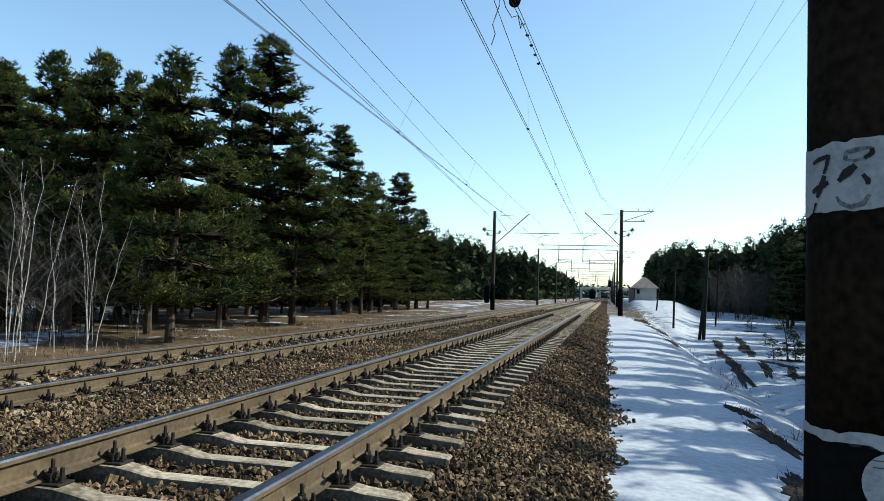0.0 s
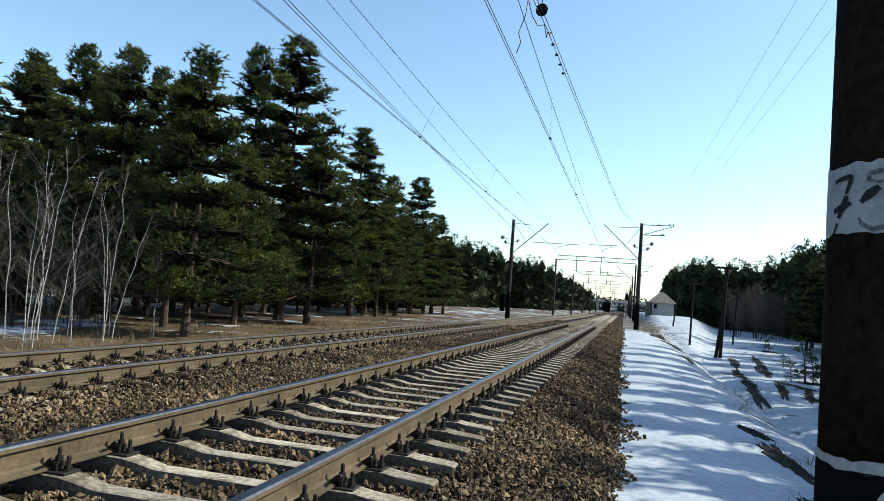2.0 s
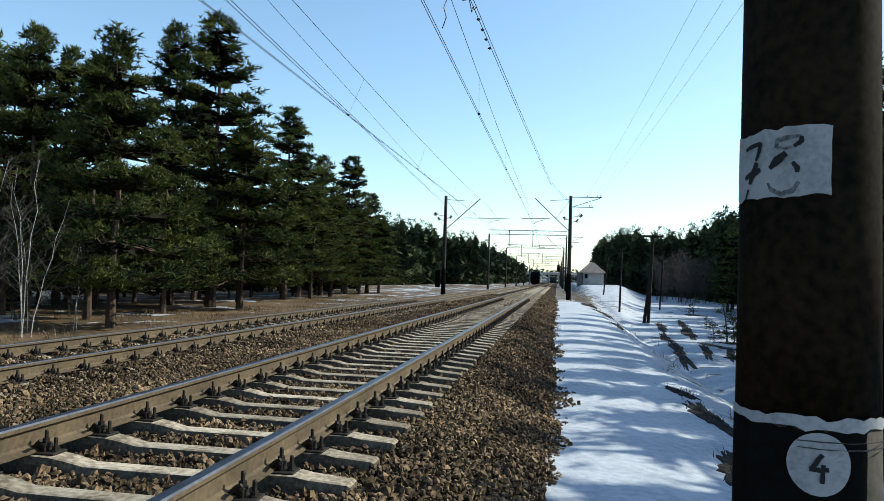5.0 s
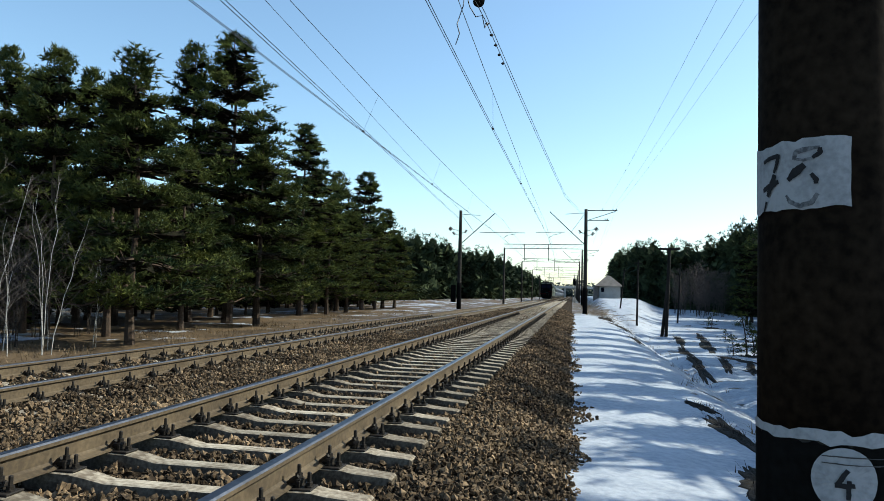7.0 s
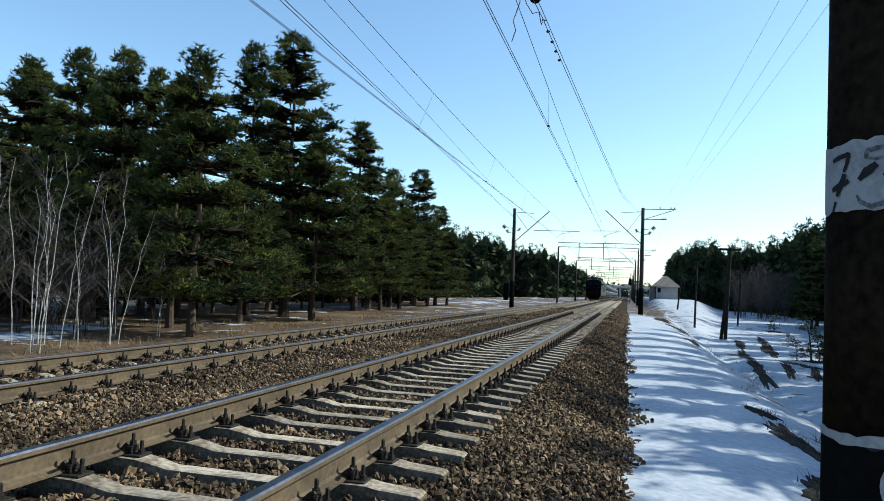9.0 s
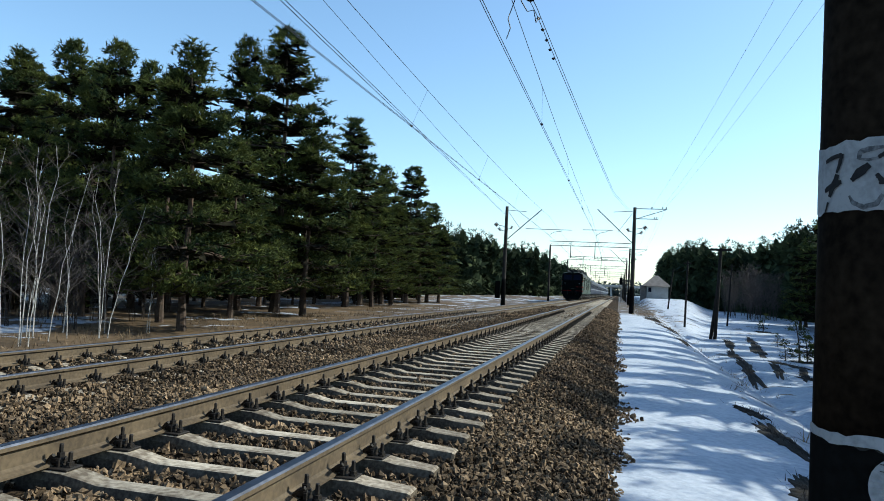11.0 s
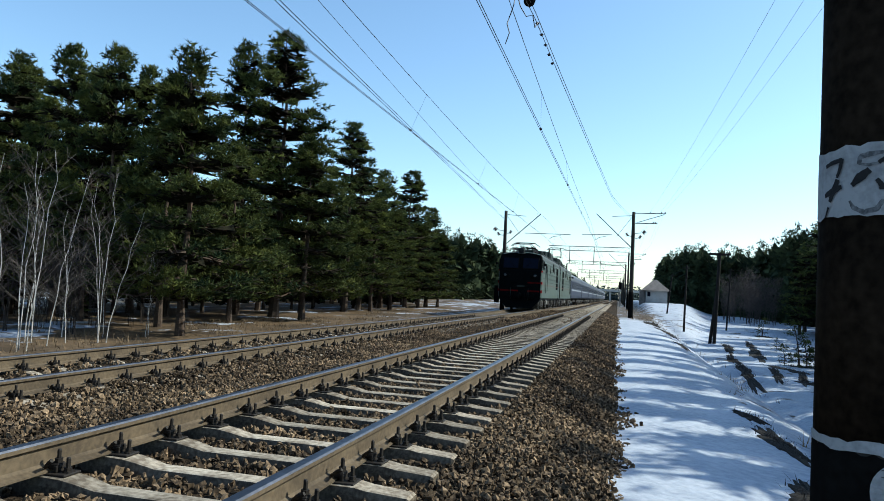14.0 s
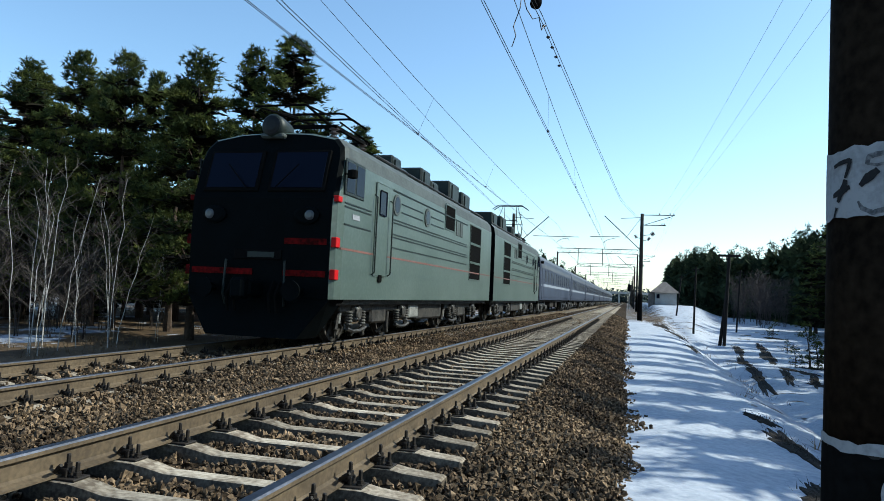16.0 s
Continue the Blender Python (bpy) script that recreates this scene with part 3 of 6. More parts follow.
# ---- trees ----
def pine_meshes(name, H, base, R, nb, shoots, spikes, seed, ln, width, top=0.75, limbs=True, inner=6, full=0.55):
    """Trunk with limbs, and a crown of shoots with needles on layered, upturned branches.
    H height, base the crown's foot, R its widest radius; ln and width are the needle brushes' length and slimness."""
    rng = np.random.default_rng(seed)
    bm = bmesh.new()
    bend = rng.uniform(-0.25, 0.25, 2)
    axis = lambda z: Vector((bend[0] * (z / H) ** 2 + 0.06 * math.sin(z * 0.9 + seed), bend[1] * (z / H) ** 2, z))
    r0 = H * 0.0125 + 0.02
    tube(bm, [axis(H * i / 8) + Vector((0, 0, -0.25 if i == 0 else 0)) for i in range(9)], [r0 * (1 - 0.93 * i / 8) * (1.35 if i == 0 else 1) for i in range(9)], 8)
    V, inside = [], []
    whorl = (0.92 if limbs else 0.2) if H > 4 else 0.12
    for i in range(nb):
        q = (i + rng.uniform(0, 1)) / nb
        z = base + (H - base - 0.10) * q ** 0.9
        if z < base + 0.8 * (H - base):
            z = float(round(z / whorl) * whorl + rng.normal(0, 0.07))
        w = min(0.995, max(0.0, (z - base) / (H - base)))
        az = rng.uniform(0, 2 * math.pi)
        lobe = 1 + 0.20 * noise.noise(Vector((math.cos(az) * 1.3, math.sin(az) * 1.3, z * 0.45 + seed)))
        L = float(R * (min(1.0, full + 1.9 * w) * (1 - w) ** top + 0.034) * lobe * rng.uniform(0.82, 1.10))
        d = Vector((math.cos(az), math.sin(az), rng.uniform(-0.20, 0.02) + 0.95 * w * w))
        side = np.array((-math.sin(az), math.cos(az), 0.0))
        p0 = axis(z)
        sag, tip = -0.10 * L * (1 - w), 0.10 * L
        at = lambda t: np.array(p0)[None] + np.outer(t * L, np.array(d)) + np.outer(sag * 4 * t * (1 - t) + tip * t ** 3, (0, 0, 1.0))
        if L > 0.5 and limbs:
            tube(bm, [Vector(p) for p in at(np.array((0.0, 0.5, 0.9)))], [0.012 * L + 0.012, 0.010 * L + 0.006, 0.004], 3, cap=False)
        # shoots gathered in pads along the limb
        n = max(3, int(shoots * (L / R + 0.20 + 0.10 * w) + rng.uniform(0, 1)))
        pads = max(1, int(round(L / (2.6 * ln) * 0.62)))
        pt = 1.0 - 0.78 * (np.arange(pads) + rng.uniform(0, 0.5, pads)) / (pads + 0.3)
        pl = np.clip(rng.normal(0, 0.55, pads), -1, 1) * L * (0.10 + 0.50 * (1.02 - pt))
        which = rng.integers(0, pads, n)
        t, lat = pt[which], pl[which]
        c = at(t) + lat[:, None] * side[None] + rng.normal(0, 1, (n, 3)) * np.array((0.85, 0.85, 0.36)) * ln * (1 - 0.28 * w) * rng.uniform(0.8, 1.25, pads)[which][:, None]
        c[:, 2] += 0.10 * np.abs(lat)
        m = rng.normal(0, 0.62, (n * spikes, 3)) * (1, 1, 0.75) + (0.55 * d.x, 0.55 * d.y, 0.42) + np.repeat(np.sign(lat) * 0.3, spikes)[:, None] * side[None]
        m /= np.linalg.norm(m, axis=1)[:, None] + 1e-6
        k = ln * (1 - 0.15 * w) * rng.uniform(0.65, 1.3, n * spikes)[:, None]
        wv = np.cross(m, rng.normal(0, 1, (n * spikes, 3)))
        wv = wv / (np.linalg.norm(wv, axis=1)[:, None] + 1e-6) * k * width
        o = np.repeat(c, spikes, axis=0)
        V.append(np.stack([o - m * k * 0.15 - wv, o + m * k, o - m * k * 0.15 + wv], 1).reshape(-1, 3))
        # the bare twig mass nearer the stem, coloured dark for the crown's inner shade
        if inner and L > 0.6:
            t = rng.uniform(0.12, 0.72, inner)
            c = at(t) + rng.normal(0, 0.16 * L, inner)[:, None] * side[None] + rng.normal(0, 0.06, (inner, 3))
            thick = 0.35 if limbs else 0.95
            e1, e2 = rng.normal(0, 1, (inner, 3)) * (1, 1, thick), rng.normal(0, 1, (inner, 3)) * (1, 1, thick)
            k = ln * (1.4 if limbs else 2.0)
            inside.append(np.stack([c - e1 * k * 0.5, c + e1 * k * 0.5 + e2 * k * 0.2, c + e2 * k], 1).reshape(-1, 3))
    outer = sum(len(v) for v in V) // 3
    V = np.concatenate(V + inside)
    t = bpy.data.meshes.new("trunk")
    bm.to_mesh(t)
    bm.free()
    t.materials.append(M["bark"])
    ob = raw("crown", V, np.arange(len(V)).reshape(-1, 3), ("needles", "shadetwig"))
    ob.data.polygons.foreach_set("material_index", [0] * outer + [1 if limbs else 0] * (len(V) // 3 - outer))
    c = ob.data
    bpy.data.objects.remove(ob)
    return t, c


PINES = {
    "tall": pine_meshes("tall", 14.3, 2.6, 4.1, 142, 44, 7, 11, 0.26, 0.125, 0.92, inner=10),
    "tall2": pine_meshes("tall2", 13.6, 2.3, 3.9, 140, 42, 7, 12, 0.26, 0.125, 1.00, inner=10),
    "mid": pine_meshes("mid", 9.3, 1.3, 3.15, 114, 44, 7, 13, 0.22, 0.125, 1.00, inner=10, full=0.75),
    "mid2": pine_meshes("mid2", 10.2, 2.0, 2.95, 114, 44, 7, 14, 0.23, 0.125, 0.94, inner=10, full=0.7),
    "far": pine_meshes("far", 11.5, 1.2, 2.7, 70, 9, 4, 15, 0.42, 0.17, 0.9, inner=9),
    "far2": pine_meshes("far2", 12.2, 1.4, 2.6, 70, 9, 4, 16, 0.42, 0.17, 0.85, inner=9),
    "belt": pine_meshes("belt", 11.8, 0.3, 2.4, 56, 6, 3, 18, 0.45, 0.16, 0.95, False, inner=7, full=0.75),
    "young": pine_meshes("young", 1.9, 0.1, 0.8, 46, 12, 6, 17, 0.10, 0.12, 1.0, inner=0),
}


def pine(kind, x, y, z, scale=1.0, turn=0.0, label="dark green Scots pine at the forest edge", group="pines of the forest", wide=1.0):
    t = thing("pine_tree", label, "tree", group, at=(x, y, z))
    t.rotation_euler = (0, 0, radians(turn))
    t.scale = (scale * wide, scale * wide, scale)
    for nm, me in zip(("trunk", "crown"), PINES[kind]):
        o = new(nm, me)
        o.parent = t
    return t


def wood(name, places, label):
    """A stand of far pines nobody could count: joined crowns and joined trunks."""
    for nm, which, m in (("crowns", 1, "needles"), ("trunks", 0, "bark")):
        V, F, base = [], [], 0
        for kind, x, y, z, s, a in places:
            me = PINES[kind][which]
            co = np.zeros(len(me.vertices) * 3, dtype=np.float32)
            me.vertices.foreach_get("co", co)
            co = co.reshape(-1, 3) * s
            me.calc_loop_triangles()
            tri = np.zeros(len(me.loop_triangles) * 3, dtype=np.int32)
            me.loop_triangles.foreach_get("vertices", tri)
            ca, sa = math.cos(a), math.sin(a)
            V.append(np.stack([co[:, 0] * ca - co[:, 1] * sa + x, co[:, 0] * sa + co[:, 1] * ca + y, co[:, 2] + z], 1))
            F.append(tri.reshape(-1, 3) + base)
            base += len(co)
        ob = raw(name + "_" + nm, np.concatenate(V), np.concatenate(F), ("shadeneedles", "shadetwig") if which else m)
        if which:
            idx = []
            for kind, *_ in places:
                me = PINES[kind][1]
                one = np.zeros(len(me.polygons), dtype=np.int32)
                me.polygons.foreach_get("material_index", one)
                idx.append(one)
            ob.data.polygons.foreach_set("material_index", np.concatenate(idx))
        tagged(ob, label + (" (trunks)" if which == 0 else ""), "trees", kind="stuff")


# the big pines along the left edge: kind, x, y, height
for kind, h0, x, y, h, w, tn in (
        ("tall", 14.3, -14.1, 28.0, 14.4, 1.12, 20), ("mid", 9.3, -12.1, 27.0, 8.8, 1.15, 260), ("tall2", 13.6, -16.9, 29.0, 14.4, 0.95, 130),
        ("mid", 9.3, -10.45, 15.2, 8.9, 1.0, 200), ("mid2", 10.2, -13.1, 17.6, 8.8, 0.95, 80),
        ("mid2", 10.2, -14.9, 17.0, 9.8, 0.8, 300), ("mid2", 10.2, -16.4, 17.6, 9.2, 0.85, 30),
        ("mid2", 10.2, -18.9, 19.0, 10.8, 0.85, 160), ("tall2", 13.6, -24.9, 22.0, 12.0, 1.0, 250), ("mid2", 10.2, -26.0, 24.0, 12.0, 1.1, 10),
        ("tall2", 13.6, -17.8, 24.5, 11.4, 0.9, 60), ("mid", 9.3, -13.3, 22.5, 7.6, 1.1, 100), ("tall", 14.3, -20.6, 25.5, 12.2, 0.9, 190),
        ("tall", 14.3, -15.7, 41.0, 13.2, 1.18, 310), ("tall2", 13.6, -16.6, 46.0, 11.0, 1.25, 45), ("tall2", 13.6, -17.0, 52.0, 11.7, 1.25, 140), ("tall2", 13.6, -14.9, 44.0, 8.6, 1.3, 215),
        ("tall", 14.3, -16.7, 58.0, 12.8, 1.15, 230), ("mid", 9.3, -15.5, 50.0, 8.2, 1.3, 10), ("tall2", 13.6, -16.9, 66.0, 10.4, 1.3, 280), ("mid", 9.3, -15.4, 65.0, 7.4, 1.35, 330), ("mid", 9.3, -16.0, 60.0, 8.0, 1.2, 70),
        ("mid2", 10.2, -27.0, 20.0, 10.6, 1.0, 120), ("mid2", 10.2, -22.0, 21.0, 8.8, 0.9, 15), ("mid", 9.3, -15.6, 34.0, 9.6, 1.1, 75), ("tall2", 13.6, -19.5, 36.0, 12.6, 0.9, 5)):
    pine(kind, x, y, ground_z(x, y) - 0.05, h / h0, tn, wide=w)

rng = random.Random(21)
# the wood behind them, and on along the line
for i in range(70):
    y = rng.uniform(9, 72)
    x = -18.5 - rng.uniform(0, 1) ** 1.3 * 14 - 2.5 * max(0, (20 - y) / 12)
    pine(rng.choice(("far", "far2")), x, y, -1.0, rng.uniform(0.5, 0.85), rng.uniform(0, 360), "dark pine inside the wood", "pines inside the wood")
places = []
for i in range(55):
    y = rng.uniform(6, 85)
    places.append(("belt", -30 - rng.uniform(0, 16), y, -1.1, rng.uniform(0.6, 0.9), rng.uniform(0, 6)))
for i in range(230):
    y = 76 + 330 * rng.uniform(0, 1) ** 1.5
    edge = -23.0 + 7.0 * smooth(100, 165, y)
    places.append(("belt", edge - rng.uniform(0, 1) ** 1.4 * 12, y, -0.5, rng.uniform(0.86, 1.08), rng.uniform(0, 6)))
for i in range(60):
    y = 76 + 250 * rng.uniform(0, 1) ** 1.5
    edge = -22.5 + 7.0 * smooth(100, 165, y)
    places.append(("belt", edge - rng.uniform(0, 6), y, -0.5, rng.uniform(0.35, 0.6), rng.uniform(0, 6)))
wood("pine_belt", places, "dark pine belt along the line")
# the wood to the right
EDGE = ((15.5, 235), (15.5, 185), (19.0, 155), (25.0, 140), (27.5, 112), (28.0, 95), (29.0, 72), (31.0, 58))
places = []
for i in range(230):
    q = rng.uniform(0, len(EDGE) - 1.001)
    (xa, ya), (xb, yb) = EDGE[int(q)], EDGE[int(q) + 1]
    f = q - int(q)
    k = 1 + rng.uniform(0, 1) ** 1.6 * 0.22
    x, y = 2.5 + (xa + (xb - xa) * f - 2.5) * k, (ya + (yb - ya) * f) * k
    small = i % 3 == 0
    places.append(("belt", x, y, ground_z(x, y) - 0.1, rng.uniform(0.45, 0.7) if small else rng.uniform(1.0, 1.28), rng.uniform(0, 6)))
wood("field_wood", places, "dark pine wood across the field")
# mostly unseen pines, added to throw shade across the path and field
for x, y, h, kind, w in ((12.3, 17.7, 9.6, "far2", 0.9), (12.2, 13.3, 9.7, "far2", 0.9), (12.0, 9.4, 9.4, "far2", 0.9), (11.9, 5.6, 9.6, "far2", 0.9), (12.5, 1.7, 9.4, "far2", 0.9), (12.8, 22.6, 9.9, "far2", 0.9), (12.2, 20.0, 10.5, "tall2", 0.75), (13.0, 25.0, 11.0, "tall2", 0.75), (11.8, 15.4, 10.0, "tall2", 0.7), (12.0, 11.3, 9.9, "far2", 1.02), (11.5, 7.6, 9.0, "far2", 1.08), (12.0, 3.6, 9.4, "far2", 1.08), (13.6, 29.5, 12.0, "far2", 0.8), (14.6, 34.0, 12.0, "far2", 0.9), (15.9, 39.5, 12.0, "far2", 0.9),
                         (17.2, 44.5, 12.0, "far2", 0.9), (17.0, 18.5, 12.0, "far2", 0.8), (17.0, 6.0, 12.0, "far2", 0.8), (18.0, 24.0, 12.0, "far2", 0.8), (20.0, 36.0, 11.5, "far", 1.0), (13.0, -0.4, 10.0, "far2", 0.7), (13.5, -4.4, 10.0, "far2", 0.8),
                         (18.8, 50.0, 11.5, "far", 1.0), (20.4, 55.5, 11.0, "far", 1.0), (22.0, 61.0, 11.0, "far", 1.0), (23.5, 68.0, 10.5, "far", 1.0), (17.5, 30.0, 12.5, "far2", 1.0), (21.0, 46.0, 12.0, "far2", 1.0), (21.5, 70.0, 11.5, "far2", 1.2), (23.5, 74.0, 13.0, "far2", 1.2), (20.3, 73.0, 8.5, "far2", 1.2), (25.5, 80.0, 13.5, "far2", 1.2), (22.5, 80.0, 10.0, "far2", 1.2)):
    pine(kind, x, y, ground_z(x, y) - 0.1, h / {"tall2": 13.6, "far": 11.5, "far2": 12.2, "mid2": 10.2}[kind], rng.uniform(0, 360), "shade-casting pine beside the snowy field", "pines beside the field", w)
for x, y, s in ((10.9, 32.9, 1.2), (11.5, 33.8, 0.85), (10.6, 34.2, 0.6), (15.0, 62.8, 0.9), (12.5, 45.0, 0.5)):
    pine("young", x, y, ground_z(x, y) - 0.03, s, 50 * x, "young pine seedling in the snow", "pine seedlings")


def birch_mesh(H, seed, stems, lean, twigs=20, one=False, bark="twig"):
    """White stems with thin bare branches; returns stems and twigs."""
    r = random.Random(seed)
    b1 = bmesh.new()
    b2 = b1 if one else bmesh.new()
    for s in range(stems):
        a = r.uniform(0, 6.28)
        off = Vector((math.cos(a), math.sin(a), 0)) * (0.12 if stems > 1 else 0.0)
        ln = Vector((r.uniform(-1, 1), r.uniform(-0.6, 0.6), 0)) * lean
        h = H * r.uniform(0.75, 1.0)
        n = 7
        pts = [off + ln * (i / n) ** 1.3 + Vector((r.uniform(-1, 1), r.uniform(-1, 1), 0)) * 0.035 * i / 2 + Vector((0, 0, h * i / n - (0.15 if i == 0 else 0))) for i in range(n + 1)]
        tube(b1, pts, [(0.0115 * (1 - i / n) + 0.003) * H / 5 for i in range(n + 1)], 6, cap=False)
        for k in range(twigs):
            q = r.uniform(0.22, 0.98)
            i = min(n - 1, int(q * n))
            p = pts[i].lerp(pts[i + 1], q * n - i)
            az, L = r.uniform(0, 6.28), H * r.uniform(0.10, 0.26) * (1.1 - 0.5 * q)
            d = Vector((math.cos(az) * 0.75, math.sin(az) * 0.75, r.uniform(0.4, 1.0))).normalized()
            e = p + d * L
            mid = p + d * L * 0.5 + Vector((r.uniform(-1, 1), r.uniform(-1, 1), 0.3)) * 0.06 * L
            tube(b2, [p, mid, e], [0.008, 0.005, 0.002], 3, cap=False)
            for j in range(3):
                st = mid.lerp(e, r.uniform(0, 1))
                d2 = (d + Vector((r.uniform(-1, 1), r.uniform(-1, 1), r.uniform(-0.2, 0.6)))).normalized()
                tube(b2, [st, st + d2 * L * r.uniform(0.25, 0.5)], [0.005, 0.002], 3, cap=False)
    out = []
    for nm, bm, m in ((("stem", b1, bark),) if one else (("stem", b1, "birch"), ("branch_work", b2, "birchtwig"))):
        me = bpy.data.meshes.new(nm)
        bm.to_mesh(me)
        bm.free()
        me.materials.append(M[m])
        out.append((nm, me))
    return out


BIRCH = [birch_mesh(5.0, 31, 1, 0.5), birch_mesh(5.0, 32, 3, 0.7), birch_mesh(4.2, 33, 2, 0.4), birch_mesh(5.5, 34, 4, 0.9), birch_mesh(4.6, 35, 1, 1.1)]
BARE = [birch_mesh(3.2, 43, 5, 0.8, 16, True, "paletwig"), birch_mesh(3.0, 44, 6, 0.7, 16, True, "paletwig")]
SHRUB = [birch_mesh(3.2, 41, 5, 0.9, 11, True), birch_mesh(2.6, 42, 6, 0.8, 9, True)]


def birch(k, x, y, s, turn, label="bare young birch with white stems", bank=BIRCH, name="birch_tree"):
    if len(bank[k]) == 1:
        t = tagged(new(name, bank[k][0][1]), label, "shrub" if name == "shrub" else "tree", "bare undergrowth" if name == "shrub" else "bare trees by the far wood")
    else:
        t = thing(name, label, "tree", "birches by the line")
        for nm, me in bank[k]:
            new(nm, me).parent = t
    t.location = (x, y, ground_z(x, y) - 0.02)
    t.rotation_euler, t.scale = (0, 0, radians(turn)), (s, s, s)


for k, x, y, s, tn in ((3, -10.15, 11.5, 0.82, 20), (0, -10.6, 10.8, 0.72, 60), (1, -10.0, 8.9, 0.9, 130), (4, -10.4, 10.0, 0.95, 15), (0, -10.2, 6.6, 1.1, 200), (1, -10.9, 6.2, 1.0, 320), (2, -10.6, 13.9, 0.78, 0),
                       (0, -12.0, 10.2, 1.0, 75), (2, -12.4, 9.0, 1.05, 170), (4, -11.6, 7.2, 1.05, 95), (1, -13.4, 9.8, 1.0, 210), (0, -13.0, 7.6, 1.15, 10), (2, -12.1, 12.4, 0.9, 40), (0, -14.2, 11.2, 1.0, 280), (3, -14.8, 8.9, 1.0, 140), (4, -11.3, 12.9, 0.7, 250), (2, -15.9, 10.5, 1.1, 90)):
    birch(k, x, y, s, tn)
r2 = random.Random(78)
for i in range(7):
    y = r2.uniform(4.5, 13)
    birch(r2.choice((0, 2, 4, 1)), -10.3 - r2.uniform(0, 6.5), y, r2.uniform(0.75, 1.15), r2.uniform(0, 360))
r2 = random.Random(77)
for i in range(48):
    y = r2.uniform(6, 19)
    x = -11.6 - r2.uniform(0, 9) - max(0, (y - 13)) * 0.35
    birch(i % 2, x, y, r2.uniform(0.7, 1.25), r2.uniform(0, 360), "leafless brown undergrowth shrub", SHRUB, "shrub")


for i in range(20):
    y = r2.uniform(88, 112)
    x = 2.5 + (y + 3.4) * r2.uniform(0.135, 0.205)
    birch(i % 2, x, y, r2.uniform(1.9, 2.6), r2.uniform(0, 360), "bare brownish tree before the pine wood", BARE, "bare_tree")


def soil_patch(cx, cy, lx, ly, turn, seed):
    """A low mound of bare dark soil and dead stalks where the snow has melted."""
    bm = bmesh.new()
    n, rings = 44, 4
    c = bm.verts.new((0, 0, 0.035))
    prev = None
    for j in range(1, rings + 1):
        row = []
        for i in range(n):
            a = 2 * math.pi * i / n
            k = j / rings * (1 + 0.5 * noise.noise(Vector((math.cos(a) * 1.6, math.sin(a) * 1.6, seed))) + 0.55 * noise.noise(Vector((math.cos(a) * 5.5, math.sin(a) * 5.5, seed + 4))))
            row.append(bm.verts.new((lx * k * math.cos(a), ly * k * math.sin(a), 0.035 * (1 - (j / rings) ** 2) - (0.04 if j == rings else 0) + 0.02 * noise.noise(Vector((i * 0.9, j * 1.3, seed))))))
        for i in range(n):
            if prev is None:
                bm.faces.new((c, row[i], row[(i + 1) % n]))
            else:
                bm.faces.new((prev[i], row[i], row[(i + 1) % n], prev[(i + 1) % n]))
        prev = row
    M0 = pose(cx, cy, 0, 0, 0, turn)
    for v in bm.verts:
        p = M0 @ v.co
        v.co = Vector((p.x, p.y, p.z + ground_z(p.x, p.y)))
    t = part("soil_patch", bm, "darksoil")
    tagged(t, "bare dark soil melted out of the snow", "ground", "melted patches", "structure")
    V, F, k = [], [], 0
    r = np.random.default_rng(int(seed * 10))
    for i in range(int(260 * lx * ly) + 60):
        u, v2 = r.normal(0, 0.45, 2)
        p = M0 @ Vector((lx * u, ly * v2, 0))
        o = np.array((p.x, p.y, ground_z(p.x, p.y) + 0.02))
        a, e, ln = r.uniform(0, 6.28), r.uniform(0.1, 1.1), r.uniform(0.04, 0.16)
        w = np.array((-math.sin(a), math.cos(a), 0)) * 0.006
        V += [o - w, o + w, o + ln * np.array((math.cos(a) * math.cos(e), math.sin(a) * math.cos(e), math.sin(e)))]
        F.append((k, k + 1, k + 2))
        k += 3
    tagged(raw("dead_stalks", V, F, "twig"), "dark dead stalks in melted snow", "grass", kind="stuff")


for q in ((4.66, 6.7, 0.24, 1.25, 3, 1.1), (4.3, 3.6, 0.22, 0.9, -6, 2.3), (4.62, 8.6, 0.20, 0.5, 14, 1.9), (7.45, 25.8, 0.30, 4.2, -4, 3.1), (8.3, 34.5, 0.30, 6.5, -6, 4.2), (9.4, 44.0, 0.36, 6.0, -6, 4.9), (10.6, 41.0, 0.40, 5.5, -7, 14.6), (11.8, 50.0, 0.4, 4.5, -7, 15.2), (8.6, 26.0, 0.26, 3.3, -8, 5.5), (9.3, 25.0, 0.22, 2.2, -12, 16.4), (9.5, 28.5, 0.4, 1.8, 12, 6.1),
          (9.6, 23.5, 0.6, 1.2, 30, 7.7), (5.3, 29.0, 0.22, 2.2, 3, 8.2), (10.9, 33.0, 0.8, 1.3, 20, 9.4), (13.5, 41.0, 0.8, 2.0, 0, 10.3), (5.6, 44.0, 0.5, 4.5, 3, 11.8), (5.3, 54.0, 0.7, 5.0, 0, 12.6), (15.0, 62.8, 0.9, 2.0, 0, 13.3)):
    soil_patch(*q)


